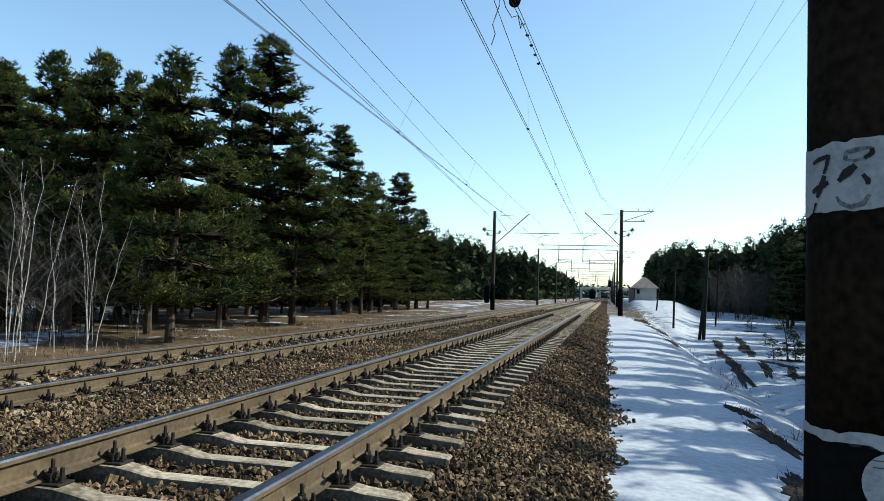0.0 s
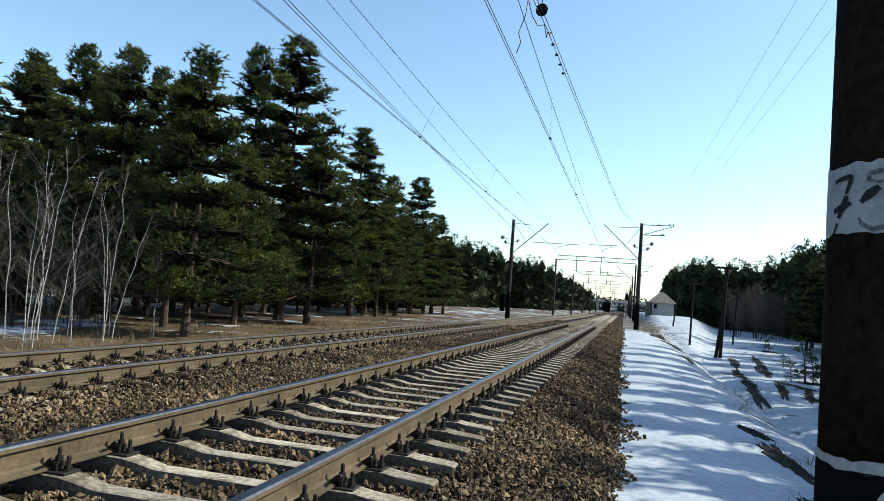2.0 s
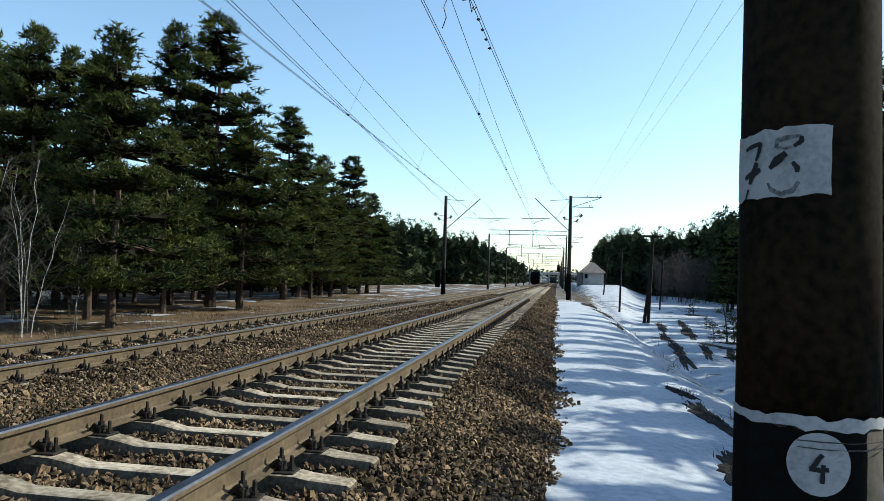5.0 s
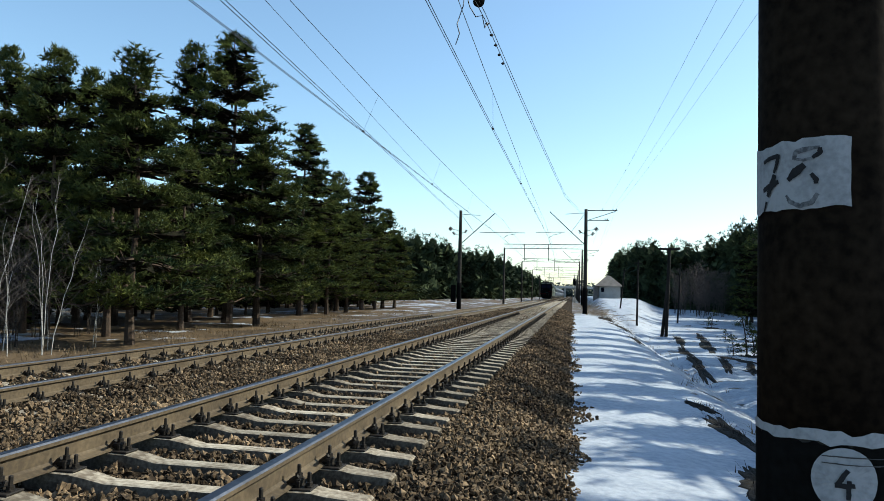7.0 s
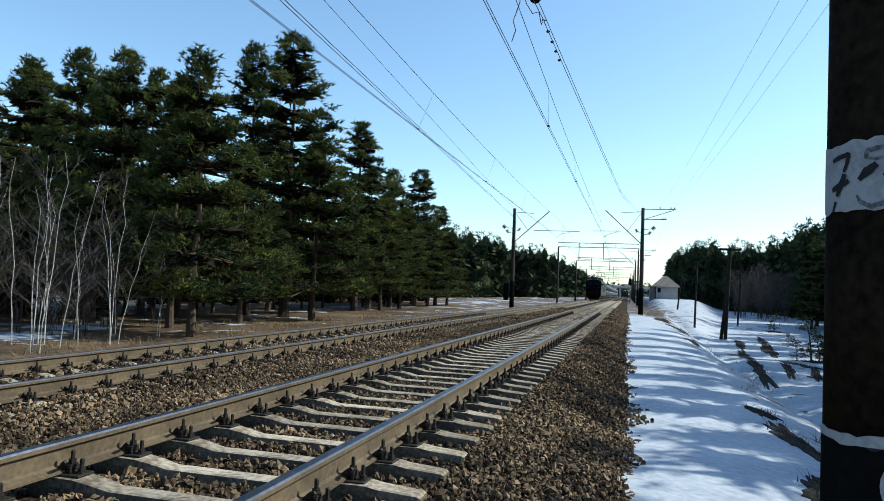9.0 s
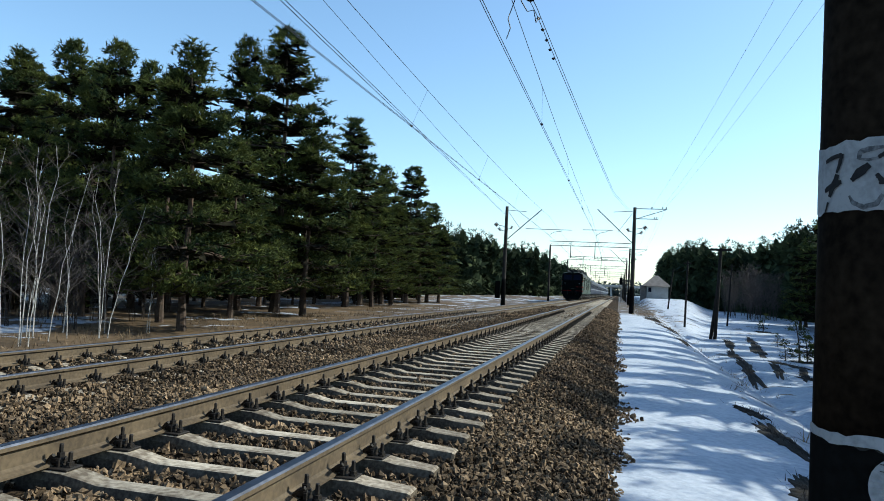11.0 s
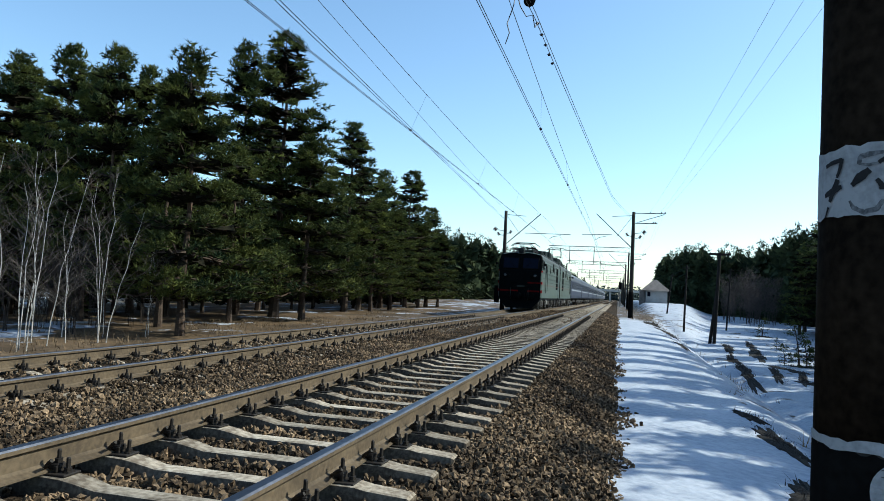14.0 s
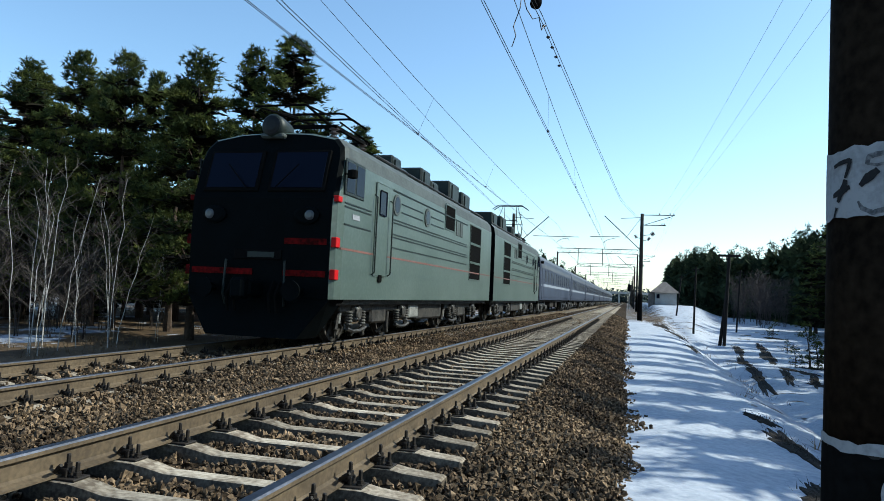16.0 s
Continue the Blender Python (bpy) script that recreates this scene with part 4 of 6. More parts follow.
def grass_tufts():
    r = np.random.default_rng(9)
    V, F = [], []
    spots = [(r.uniform(-13.5, -7.4), r.uniform(4, 60)) for _ in range(1500)] + [(r.uniform(4.9, 7.6), r.uniform(3, 70)) for _ in range(110)] + [(r.uniform(3.6, 6.0), r.uniform(58, 110)) for _ in range(350)]
    c = 0
    for x, y in spots:
        if x < 0 and noise.noise(Vector((x * 0.35, y * 0.35, 2))) < -0.1:
            continue
        z = ground_z(x, y) - 0.01
        for k in range(7):
            a, ln, e = r.uniform(0, 6.28), r.uniform(0.08, 0.30), r.uniform(0.2, 1.3)
            o = np.array((x + r.normal(0, 0.09), y + r.normal(0, 0.09), z))
            tip = o + ln * np.array((math.cos(a) * math.cos(e), math.sin(a) * math.cos(e), math.sin(e)))
            w = np.array((-math.sin(a), math.cos(a), 0)) * 0.008
            V += [o - w, o + w, tip]
            F.append((c, c + 1, c + 2))
            c += 3
    tagged(raw("dry_grass", V, F, "grass"), "dry yellow-brown grass tufts along the tracks", "grass", kind="stuff")


grass_tufts()


# ---- masts and wires ----
def frustum(bm, z0, z1, r0, r1, seg=20, m=None):
    n = 6
    return lathe(bm, [(r0 + (r1 - r0) * i / n, z0 + (z1 - z0) * i / n) for i in range(n + 1)], seg, m)


def patch(r_at, a0, a1, z0, z1, na=10, nz=4, lift=0.003, wob=0.0, seed=1):
    """A thin curved sheet on the mast, between two angles and two heights."""
    bm = bmesh.new()
    rr = random.Random(seed)
    grid = []
    for j in range(nz + 1):
        row = []
        for i in range(na + 1):
            a = a0 + (a1 - a0) * i / na
            z = z0 + (z1 - z0) * j / nz
            if j in (0, nz):
                z += rr.uniform(-wob, wob)
            if i in (0, na):
                a += rr.uniform(-wob, wob) * 2
            r = r_at(z) + lift
            row.append(bm.verts.new((r * math.cos(a), r * math.sin(a), z)))
        grid.append(row)
    for j in range(nz):
        for i in range(na):
            bm.faces.new((grid[j][i], grid[j][i + 1], grid[j + 1][i + 1], grid[j + 1][i]))
    return bm


def strokes(lines, r_at, a_mid, z_mid, lift=0.006, seed=3):
    """Brushed figures round the mast: each line is (points, widths) in metres from the middle."""
    bm = bmesh.new()
    rr = random.Random(seed)
    for pts, wd in lines:
        fine = []
        for (p, q, wa, wb) in zip(pts, pts[1:], wd, wd[1:]):
            for k in range(5):
                f = k / 5
                fine.append((p[0] + (q[0] - p[0]) * f, p[1] + (q[1] - p[1]) * f, wa + (wb - wa) * f))
        fine.append((*pts[-1], wd[-1]))
        prev = None
        for i, (x, y, w) in enumerate(fine):
            x0, y0, _ = fine[max(i - 1, 0)]
            x1, y1, _ = fine[min(i + 1, len(fine) - 1)]
            ln = math.hypot(x1 - x0, y1 - y0) or 1.0
            nx0, ny0 = -(y1 - y0) / ln, (x1 - x0) / ln
            row = []
            for e in (-1, 1):
                h = w * 0.5 * rr.uniform(0.82, 1.12)
                px, pz = x + e * nx0 * h, z_mid + y + e * ny0 * h
                r = r_at(pz) + lift
                a = a_mid + px / r
                row.append(bm.verts.new((r * math.cos(a), r * math.sin(a), pz)))
            if prev:
                bm.faces.new((prev[0], row[0], row[1], prev[1]))
            prev = row
    return bm


def near_mast():
    t = thing("catenary_mast", "round concrete mast, coloured dark for shade, with painted number 73", "mast", "catenary masts", at=(3.222, -1.30, 0))
    r_at = lambda z: 0.183 - 0.0065 * (z - 1.0)
    view = math.atan2(-2.1, -0.69)          # the side that faces the path
    bm = bmesh.new()
    lathe(bm, [(r_at(z), z) for z in (0.665, 1.2, 2.0, 3.2, 5.0, 7.0, 9.3)], 40)
    part("shaft", bm, "tarred", t, smooth=True)
    bm = bmesh.new()
    lathe(bm, [(r_at(z) + 0.001, z) for z in (-1.2, -0.3, 0.3, 0.665)], 40)
    part("foot", bm, "mastconc", t, "bare stained concrete foot", True)
    part("black_foot", patch(r_at, view - 2.6, view + 0.86, -1.2, 0.656, 46, 60, 0.0022, 0.010, 9), "blackpaint", t, "flaking black paint on the foot", True)
    part("white_ring", patch(r_at, view - math.pi, view + math.pi - 0.001, 0.652, 0.682, 48, 2, 0.0035, 0.007, 4), "whitepaint", t, "uneven white painted ring", True)
    a_l, a_r = view - 1.36, view + 0.30
    pl = part("number_plate", patch(r_at, a_l, a_r, 1.262, 1.448, 16, 4, 0.0035, 0.006, 2), "whitepaint", t, "white painted rectangle")
    seven = [(((-0.038, 0.052), (-0.012, 0.060), (0.022, 0.062)), (0.010, 0.013, 0.014)), (((0.022, 0.066), (0.016, 0.042), (0.006, 0.016)), (0.013, 0.012, 0.009)),
             (((0.008, 0.012), (-0.004, -0.018), (-0.020, -0.046)), (0.016, 0.022, 0.012)), (((-0.040, -0.028), (0.000, -0.016), (0.022, -0.010)), (0.014, 0.020, 0.012)), (((-0.024, -0.060), (-0.036, -0.088)), (0.010, 0.006))]
    three = [(((-0.052, -0.010), (-0.030, 0.010), (-0.008, 0.028)), (0.012, 0.026, 0.016)), (((0.008, 0.002), (0.020, -0.014), (0.020, -0.026)), (0.010, 0.014, 0.010)), (((0.030, 0.070), (0.030, 0.056), (0.012, 0.044)), (0.010, 0.014, 0.010))]
    worn = [(((-0.036, 0.044), (-0.030, 0.064), (0.000, 0.070), (0.030, 0.071)), (0.010, 0.016, 0.013, 0.008)), (((-0.034, 0.046), (-0.010, 0.040), (0.012, 0.044)), (0.007, 0.008, 0.008)),
            (((-0.058, -0.050), (-0.046, -0.070), (-0.020, -0.083), (0.008, -0.076), (0.024, -0.052)), (0.006, 0.012, 0.014, 0.014, 0.010))]
    part("figure", strokes(seven, r_at, view - 0.80, 1.352, seed=5), "freshletter", pl, "brushed black figure 7")
    part("figure", strokes(three, r_at, view - 0.25, 1.352, seed=6), "freshletter", pl, "brushed black figure 3")
    for k, bits in enumerate((worn[:2], worn[2:])):
        part("figure_trace", strokes(bits, r_at, view - 0.25, 1.352, 0.005, 7 + k), "greyfig", pl, "worn grey remains of the figure 3")
    bm = bmesh.new()
    rng0 = 0.077
    n = 28
    c = bm.verts.new((0, 0, 0))
    ring = [bm.verts.new((rng0 * math.cos(2 * math.pi * i / n), rng0 * 1.05 * math.sin(2 * math.pi * i / n), 0)) for i in range(n)]
    for i in range(n):
        bm.faces.new((c, ring[i], ring[(i + 1) % n]))
    bmesh.ops.subdivide_edges(bm, edges=bm.edges[:], cuts=2)
    for v in bm.verts:
        z = 0.566 + v.co.y
        r = r_at(z) + 0.0055
        a = view + 0.17 + v.co.x / r
        v.co = Vector((r * math.cos(a), r * math.sin(a), z))
    d = part("white_disc", bm, "whitepaint", t, "white painted disc")
    four = [(((0.006, 0.030), (-0.008, 0.008), (-0.020, -0.010)), (0.012, 0.013, 0.013)), (((-0.024, -0.010), (0.0, -0.010), (0.022, -0.008)), (0.013, 0.013, 0.011)), (((0.008, 0.004), (0.007, -0.020), (0.006, -0.044)), (0.011, 0.012, 0.012))]
    part("figure", strokes(four, r_at, view + 0.17, 0.563, 0.0095, 8), "freshletter", d, "brushed black figure 4")
    for z in (0.606, 0.624):
        part("wire_tie", patch(r_at, view - 0.1, view + 1.9, z - 0.0014, z + 0.0014, 24, 1, 0.0085, 0.001, int(z * 1000)), "wire", t, "thin wire tied round the mast")
    bm = bmesh.new()
    box(bm, 0.15, 0.215, -0.03, 0.03, 0.585, 0.625, 0.006)
    part("cable_clamp", bm, "iron", t, "rusty cable clamp")
    bm = bmesh.new()
    for k, (dx, dy) in enumerate(((0.20, 0.02), (0.235, 0.05), (0.26, -0.02))):
        tube(bm, [(dx - 0.05, dy, 0.1 - 0.5), (dx - 0.03, dy, 0.5), (dx + 0.02, dy, 0.9), (dx + 0.10 + 0.03 * k, dy, 1.5)] if k < 2 else [(dx - 0.10, dy, -0.3), (dx - 0.085, dy, 0.45), (dx - 0.02, dy + 0.02, 0.95)], 0.014, 6)
    part("earthing_cable", bm, "blackpaint", t, "black cables strapped beside the mast")
    return t


near_mast()


def insulator(bm, p, d, n=4, r=0.09, step=0.09):
    q = Vector(d).to_track_quat("Z", "Y").to_matrix().to_4x4()
    prof = []
    for i in range(n):
        prof += [(r * 0.35, i * step), (r, i * step + step * 0.35), (r, i * step + step * 0.5), (r * 0.35, i * step + step * 0.75)]
    lathe(bm, prof, 10, Matrix.Translation(p) @ q)


def mast(x, y, z0, z1, side, feeder=True, label="grey concrete catenary mast with steel bracket", r=0.17, contact=None):
    """side: +1 where the bracket reaches towards +x."""
    t = thing("catenary_mast", label, "mast", "catenary masts", at=(x, y, 0))
    bm = bmesh.new()
    frustum(bm, z0 - 0.8, z1, r * 1.25, r * 0.85, 14)
    part("shaft", bm, "mastconc", t, smooth=True)
    bm = bmesh.new()
    frustum(bm, z0 - 0.2, z0 + 2.3, r * 1.32, r * 1.28, 14)
    part("black_foot", bm, "blackpaint", t, "black painted foot", True)
    h = z1 - z0
    zb, zt = z0 + h * 0.655, z0 + h * 0.975
    bm = bmesh.new()
    tube(bm, [(side * 0.1, 0, zb), (side * 3.35, 0, zt)], 0.045, 6)
    part("bracket", bm, "galv", t)
    bm = bmesh.new()
    tube(bm, [(side * 0.1, 0, z1 - 0.35), (side * 1.9, 0, z1 - 0.35 - 0.12)], 0.025, 5)
    tube(bm, [(side * 0.15, 0, z1 - 0.5), (side * 1.45, 0, z0 + h * 0.76)], 0.02, 5)
    part("stay_rod", bm, "galv", t)
    bm = bmesh.new()
    zc = z0 + h * 0.775
    tube(bm, [(side * 1.9, 0, zc), (side * (6.2 if side > 0 else 4.6), 0, zc - 0.03)], 0.03, 5)
    tube(bm, [(side * 4.2, 0, zc - 0.5), (side * 4.6, 0, zc - 0.25), (side * 5.3, 0, zc - 0.15), (side * 5.3, 0, zc)], 0.022, 5) if side > 0 else \
        tube(bm, [(side * 3.4, 0, zc - 0.55), (side * 3.0, 0, zc - 0.28), (side * 2.3, 0, zc - 0.12), (side * 2.3, 0, zc)], 0.022, 5)
    part("registration_arm", bm, "galv", t)
    if feeder:
        bm = bmesh.new()
        tube(bm, [(0, 0, z1 - 0.12), (-side * 2.85, 0, z1 - 0.12)], 0.04, 5)
        tube(bm, [(0, 0, z1 - 1.05), (-side * 2.1, 0, z1 - 1.05)], 0.04, 5)
        tube(bm, [(-side * 0.3, 0, z1 - 1.0), (-side * 2.7, 0, z1 - 0.2)], 0.03, 5)
        part("feeder_arm", bm, "galv", t)
        for a, b in ((2.75, -0.12), (2.45, -0.12), (1.5, -0.12), (1.95, -1.05), (1.75, -1.05)):
            bm = bmesh.new()
            insulator(bm, (-side * a, 0, z1 + b), (0, 0, 1), 2, 0.07, 0.1)
            part("pin_insulator", bm, "insul", t)
    bm = bmesh.new()
    for dz, dx, w in ((h * 0.79, -0.55, 0.28), (h * 0.76, 0.30, 0.2), (h * 0.74, -0.35, 0.2)):
        tube(bm, [(0, 0, z0 + dz), (side * dx * 1.3, 0, z0 + dz + 0.1)], 0.03, 5)
        insulator(bm, (side * dx * 1.5, -0.1, z0 + dz + 0.05), (side * dx, 0, 0.5), 3, w * 0.8, 0.12)
    part("strain_insulator", bm, "insul", t)
    bm = bmesh.new()
    box(bm, -side * 0.55 - 0.22, -side * 0.55 + 0.22, -0.25, 0.2, z0 + 0.45, z0 + 2.1, 0.03)
    if side > 0:
        part("drive_box", bm, "blackpaint", t, "black equipment box")
    else:
        bm.free()
    return t


mast(3.66, 62, -0.55, 9.1, -1, True)
mast(-8.2, 62, -0.35, 8.95, 1, False)
mast(4.1, 119, -0.3, 9.0, -1, True, r=0.15)


def portal(y, xl, xr, zb, zt, legs):
    t = thing("catenary_portal", "lattice steel crossbeam on concrete masts spanning both tracks", "catenary portal", "portals over the line", at=(0, y, 0))
    for x in legs:
        bm = bmesh.new()
        frustum(bm, -1.2, zb, 0.2, 0.15, 10, pose(x, 0, 0))
        part("shaft", bm, "mastconc", t, smooth=True)
    bm = bmesh.new()
    for z in (zb, zt):
        for yy in (-0.25, 0.25):
            tube(bm, [(xl, yy, z), (xr, yy, z)], 0.04, 4)
    n = 14
    for i in range(n):
        a, b = xl + (xr - xl) * i / n, xl + (xr - xl) * (i + 1) / n
        tube(bm, [(a, -0.25, zb), (b, -0.25, zt)], 0.018, 4)
        tube(bm, [(b, -0.25, zb), (b, -0.25, zt)], 0.018, 4)
    part("crossbeam", bm, "galv", t)
    for x in (-6.0, -1.8):
        bm = bmesh.new()
        tube(bm, [(x, 0, zt), (x, 0, zb - 2.2)], 0.07, 6)
        tube(bm, [(x, 0, zb - 2.0), (x + 2.2, 0, zb - 2.2)], 0.03, 5)
        part("drop_post", bm, "galv", t)


for y, zb in ((120, 9.2), (164, 8.9), (208, 8.6), (255, 8.4), (310, 8.2)):
    portal(y, -10.2 + 0.004 * y, 4.2, zb, zb + 0.75, (-9.6, 4.1) if y != 120 else (-9.6,))


def wire(name, pts, r, label, sag=0.0, group="overhead wires", n=14):
    t = thing(name, label, "overhead wire", group)
    bm = bmesh.new()
    line = [Vector(pts[0])]
    for a, b in zip(pts, pts[1:]):
        a, b = Vector(a), Vector(b)
        line += [a.lerp(b, i / n) - Vector((0, 0, sag * 4 * (i / n) * (1 - i / n))) for i in range(1, n + 1)]
    tube(bm, line, r, 5)
    part("strand", bm, "wire", t)
    return t


SPANS = (-60, -1.3, 62, 120, 164, 208, 255, 310)


def catenary(x, zc, zm, sag, label, mx=0.0):
    """Contact wires and messenger with droppers, span by span."""
    zig = lambda i: 0.25 * (-1) ** i
    c = [(x + zig(i), y, zc) for i, y in enumerate(SPANS)]
    m = [(x + mx, y, zm) for i, y in enumerate(SPANS)]
    for dx in (-0.025, 0.025):
        wire("contact_wire", [(p[0] + dx, p[1], p[2]) for p in c], 0.008, "dark contact wire " + label, 0.02)
    wire("messenger_wire", m, 0.009, "messenger wire " + label, sag)
    t = thing("dropper", "thin droppers between messenger and contact wire " + label, "overhead wire", "overhead wires")
    for i in range(1, 4):
        (xa, ya, _), (xb, yb, _) = c[i], c[i + 1]
        for q in (0.14, 0.32, 0.5, 0.68, 0.86):
            xx, yy = xa + (xb - xa) * q, ya + (yb - ya) * q
            ma = m[i][0] + (m[i + 1][0] - m[i][0]) * q
            bm = bmesh.new()
            tube(bm, [(xx, yy, zc), (ma, yy, zm - sag * 4 * q * (1 - q))], 0.004, 4)
            box(bm, xx - 0.04, xx + 0.04, yy - 0.05, yy + 0.05, zc - 0.02, zc + 0.03)
            part("clip", bm, "wire", t)


catenary(FC - 0.22, 6.45, 8.05, 0.42, "over the far track", 0.42)
catenary(-0.05, 6.45, 8.05, 0.42, "over the near track", -0.12)
wire("contact_wire", [(-3.2, -1.3, 6.3), (-4.1, 8.6, 6.5), (-8.1, 62, 8.0)], 0.009, "second contact wire led out to its anchor", 0.0)
wire("contact_wire", [(-3.28, -1.3, 6.3), (-4.2, 8.6, 6.5), (-8.2, 62, 8.0)], 0.009, "second contact wire led out to its anchor", 0.0)
wire("messenger_wire", [(-3.6, -1.3, 7.6), (-4.4, 11, 7.5), (-8.1, 62, 8.8)], 0.007, "second messenger led out to its anchor", 0.05)
for dz in (0.0, 0.16):
    wire("contact_wire", [(-0.5, -1.3, 7.35 + dz), (0.42, 12.2, 7.4 + dz), (1.95, 42, 7.45 + dz), (3.45, 62, 8.5 + dz)], 0.009, "near-track wire led out to its anchor", 0.05)
for x, xm, z in ((6.5, 5.16, 9.2), (7.15, 6.1, 9.25), (7.85, 6.4, 9.25)):
    wire("feeder_wire", [(x, -60, z), (x, -1.3, z + 0.1), (xm, 62, z), (xm + 0.4, 119, z)], 0.0045, "thin feeder wire on the field side", 0.5)
# jumper loops and the black pulley near the overlap
t = thing("jumper_cable", "slack black jumper cable looped between wires", "cable")
bm = bmesh.new()
tube(bm, [(-0.10, 11.3, 6.5), (-0.02, 11.3, 6.75), (-0.1, 11.4, 7.0), (0.0, 11.6, 7.5), (0.02, 11.7, 7.95)], 0.012, 6)
tube(bm, [(0.02, 11.7, 7.9), (0.12, 11.8, 7.55), (0.25, 11.9, 7.35), (0.38, 12.0, 7.42), (0.42, 12.2, 7.2), (0.46, 12.4, 7.4)], 0.012, 6)
part("loop", bm, "wire", t)
for k in range(5):
    bm = bmesh.new()
    insulator(bm, (0.42 + 0.02 * k, 12.6 + 0.75 * k, 7.42 + 0.01 * k), (0, 0, 1), 1, 0.05, 0.09)
    part("clamp", bm, "wire", t)
t = thing("tension_pulley", "round black tensioning pulley on the overhead line", "pulley")
bm = bmesh.new()
lathe(bm, ((0.05, -0.10), (0.13, -0.06), (0.13, 0.06), (0.05, 0.10)), 18, pose(0.34, 11.7, 7.64, 90, 0, 15))
tube(bm, [(0.34, 11.7, 7.74), (0.34, 11.7, 8.3)], 0.012, 6)
part("wheel", bm, "blackpaint", t)


# ---- line-side poles, hut, signal ----
def a_pole(x, y, zt):
    z0 = ground_z(x, y)
    t = thing("telegraph_pole", "old creosoted A-frame telegraph pole with a crossarm in the snow", "pole", "telegraph poles", at=(x, y, 0))
    h = zt - z0
    for pts, rad in ((((0.02, -0.08, z0 - 0.3), (0.13, -0.03, z0 + 0.45 * h), (0.26, 0, zt)), (0.12, 0.125, 0.10)),
                     (((-0.26, 0.08, z0 - 0.3), (0.0, 0.06, z0 + 0.34 * h), (0.16, 0.02, z0 + 0.66 * h)), (0.12, 0.11, 0.07))):
        bm = bmesh.new()
        tube(bm, list(pts), list(rad), 8)
        part("leg", bm, "wood", t)
    bm = bmesh.new()
    box(bm, -0.48, 1.0, -0.08, 0.08, zt - 0.18, zt - 0.02, 0.01)
    part("crossarm", bm, "wood", t)
    for dx in (-0.36, -0.02, 0.56, 0.88):
        bm = bmesh.new()
        insulator(bm, (dx, 0, zt - 0.05), (0, 0, 1), 1, 0.05, 0.1)
        part("insulator", bm, "insul", t)


def post(x, y, zt, r, lean, label, arm=False):
    z0 = ground_z(x, y)
    t = thing("line_side_post", label, "post", "posts in the snow", at=(x, y, 0))
    bm = bmesh.new()
    tube(bm, [(0, 0, z0 - 0.3), (lean * 0.5, 0, (z0 + zt) / 2), (lean, 0, zt)], [r, r * 0.9, r * 0.75], 8)
    part("shaft", bm, "wood", t)
    if arm:
        bm = bmesh.new()
        box(bm, lean - 0.3, lean + 0.3, -0.04, 0.04, zt - 0.25, zt - 0.17, 0.01)
        part("crossarm", bm, "wood", t)


a_pole(9.05, 48.0, 4.6)
post(8.0, 80.0, 4.25, 0.09, 0.5, "thin wooden pole leaning over the snowy bank", True)
post(7.6, 54.0, 3.95, 0.085, 0.1, "thin dark wooden pole beside the snowy bank", True)
post(13.0, 70.0, 4.6, 0.09, 0.3, "slender pole before the dark wood", True)


def hut(x0, x1, y, z0):
    t = thing("hut", "small whitewashed trackside hut with a steep slate roof", "building", at=(0, y, 0))
    ze, zp = z0 + 2.25, z0 + 4.0
    bm = bmesh.new()
    box(bm, x0, x1, 0, 5.0, z0 - 0.8, ze)
    part("wall", bm, "hutwall", t)
    bm = bmesh.new()
    xm, a, b = (x0 + x1) / 2 - 0.2, x0 - 0.75, x1 + 0.5
    v = [bm.verts.new(p) for p in ((a, -0.5, ze - 0.1), (b, -0.5, ze - 0.1), (b, 5.5, ze - 0.1), (a, 5.5, ze - 0.1), (xm - 0.3, 1.6, zp), (xm + 0.3, 1.6, zp), (xm + 0.3, 3.4, zp), (xm - 0.3, 3.4, zp))]
    for q in ((0, 1, 5, 4), (1, 2, 6, 5), (2, 3, 7, 6), (3, 0, 4, 7), (4, 5, 6, 7), (3, 2, 1, 0)):
        bm.faces.new([v[i] for i in q])
    part("roof", bm, "hutroof", t)
    bm = bmesh.new()
    box(bm, x0 - 1.0, x0 - 0.1, 0.6, 3.2, z0 - 0.8, ze - 0.15)
    part("lean_to", bm, "hutroof", t)
    bm = bmesh.new()
    box(bm, x0 + 0.25, x0 + 0.75, -0.04, 0.03, ze - 1.1, ze - 0.35)
    part("window", bm, "glass", t)


hut(7.1, 10.6, 119, 0.60)


def signal(x, y, zt):
    t = thing("railway_signal", "black two-aspect signal head on a thin mast", "signal", at=(x, y, 0))
    bm = bmesh.new()
    tube(bm, [(0, 0, -1.2), (0, 0, zt)], 0.07, 8)
    part("shaft", bm, "steelgrey", t)
    bm = bmesh.new()
    box(bm, -0.3, 0.3, -0.25, -0.05, zt - 2.4, zt - 0.9, 0.08)
    part("signal_head", bm, "blackpaint", t)


signal(2.9, 150, 5.6)
for x, y, zt in ((2.6, 186, 4.4), (3.4, 230, 4.2)):
    t = thing("line_side_post", "slender steel post beside the track", "post", "posts in the snow", at=(x, y, 0))
    bm = bmesh.new()
    tube(bm, [(0, 0, -1.2), (0, 0, zt)], 0.09, 6)
    part("shaft", bm, "steelgrey", t)


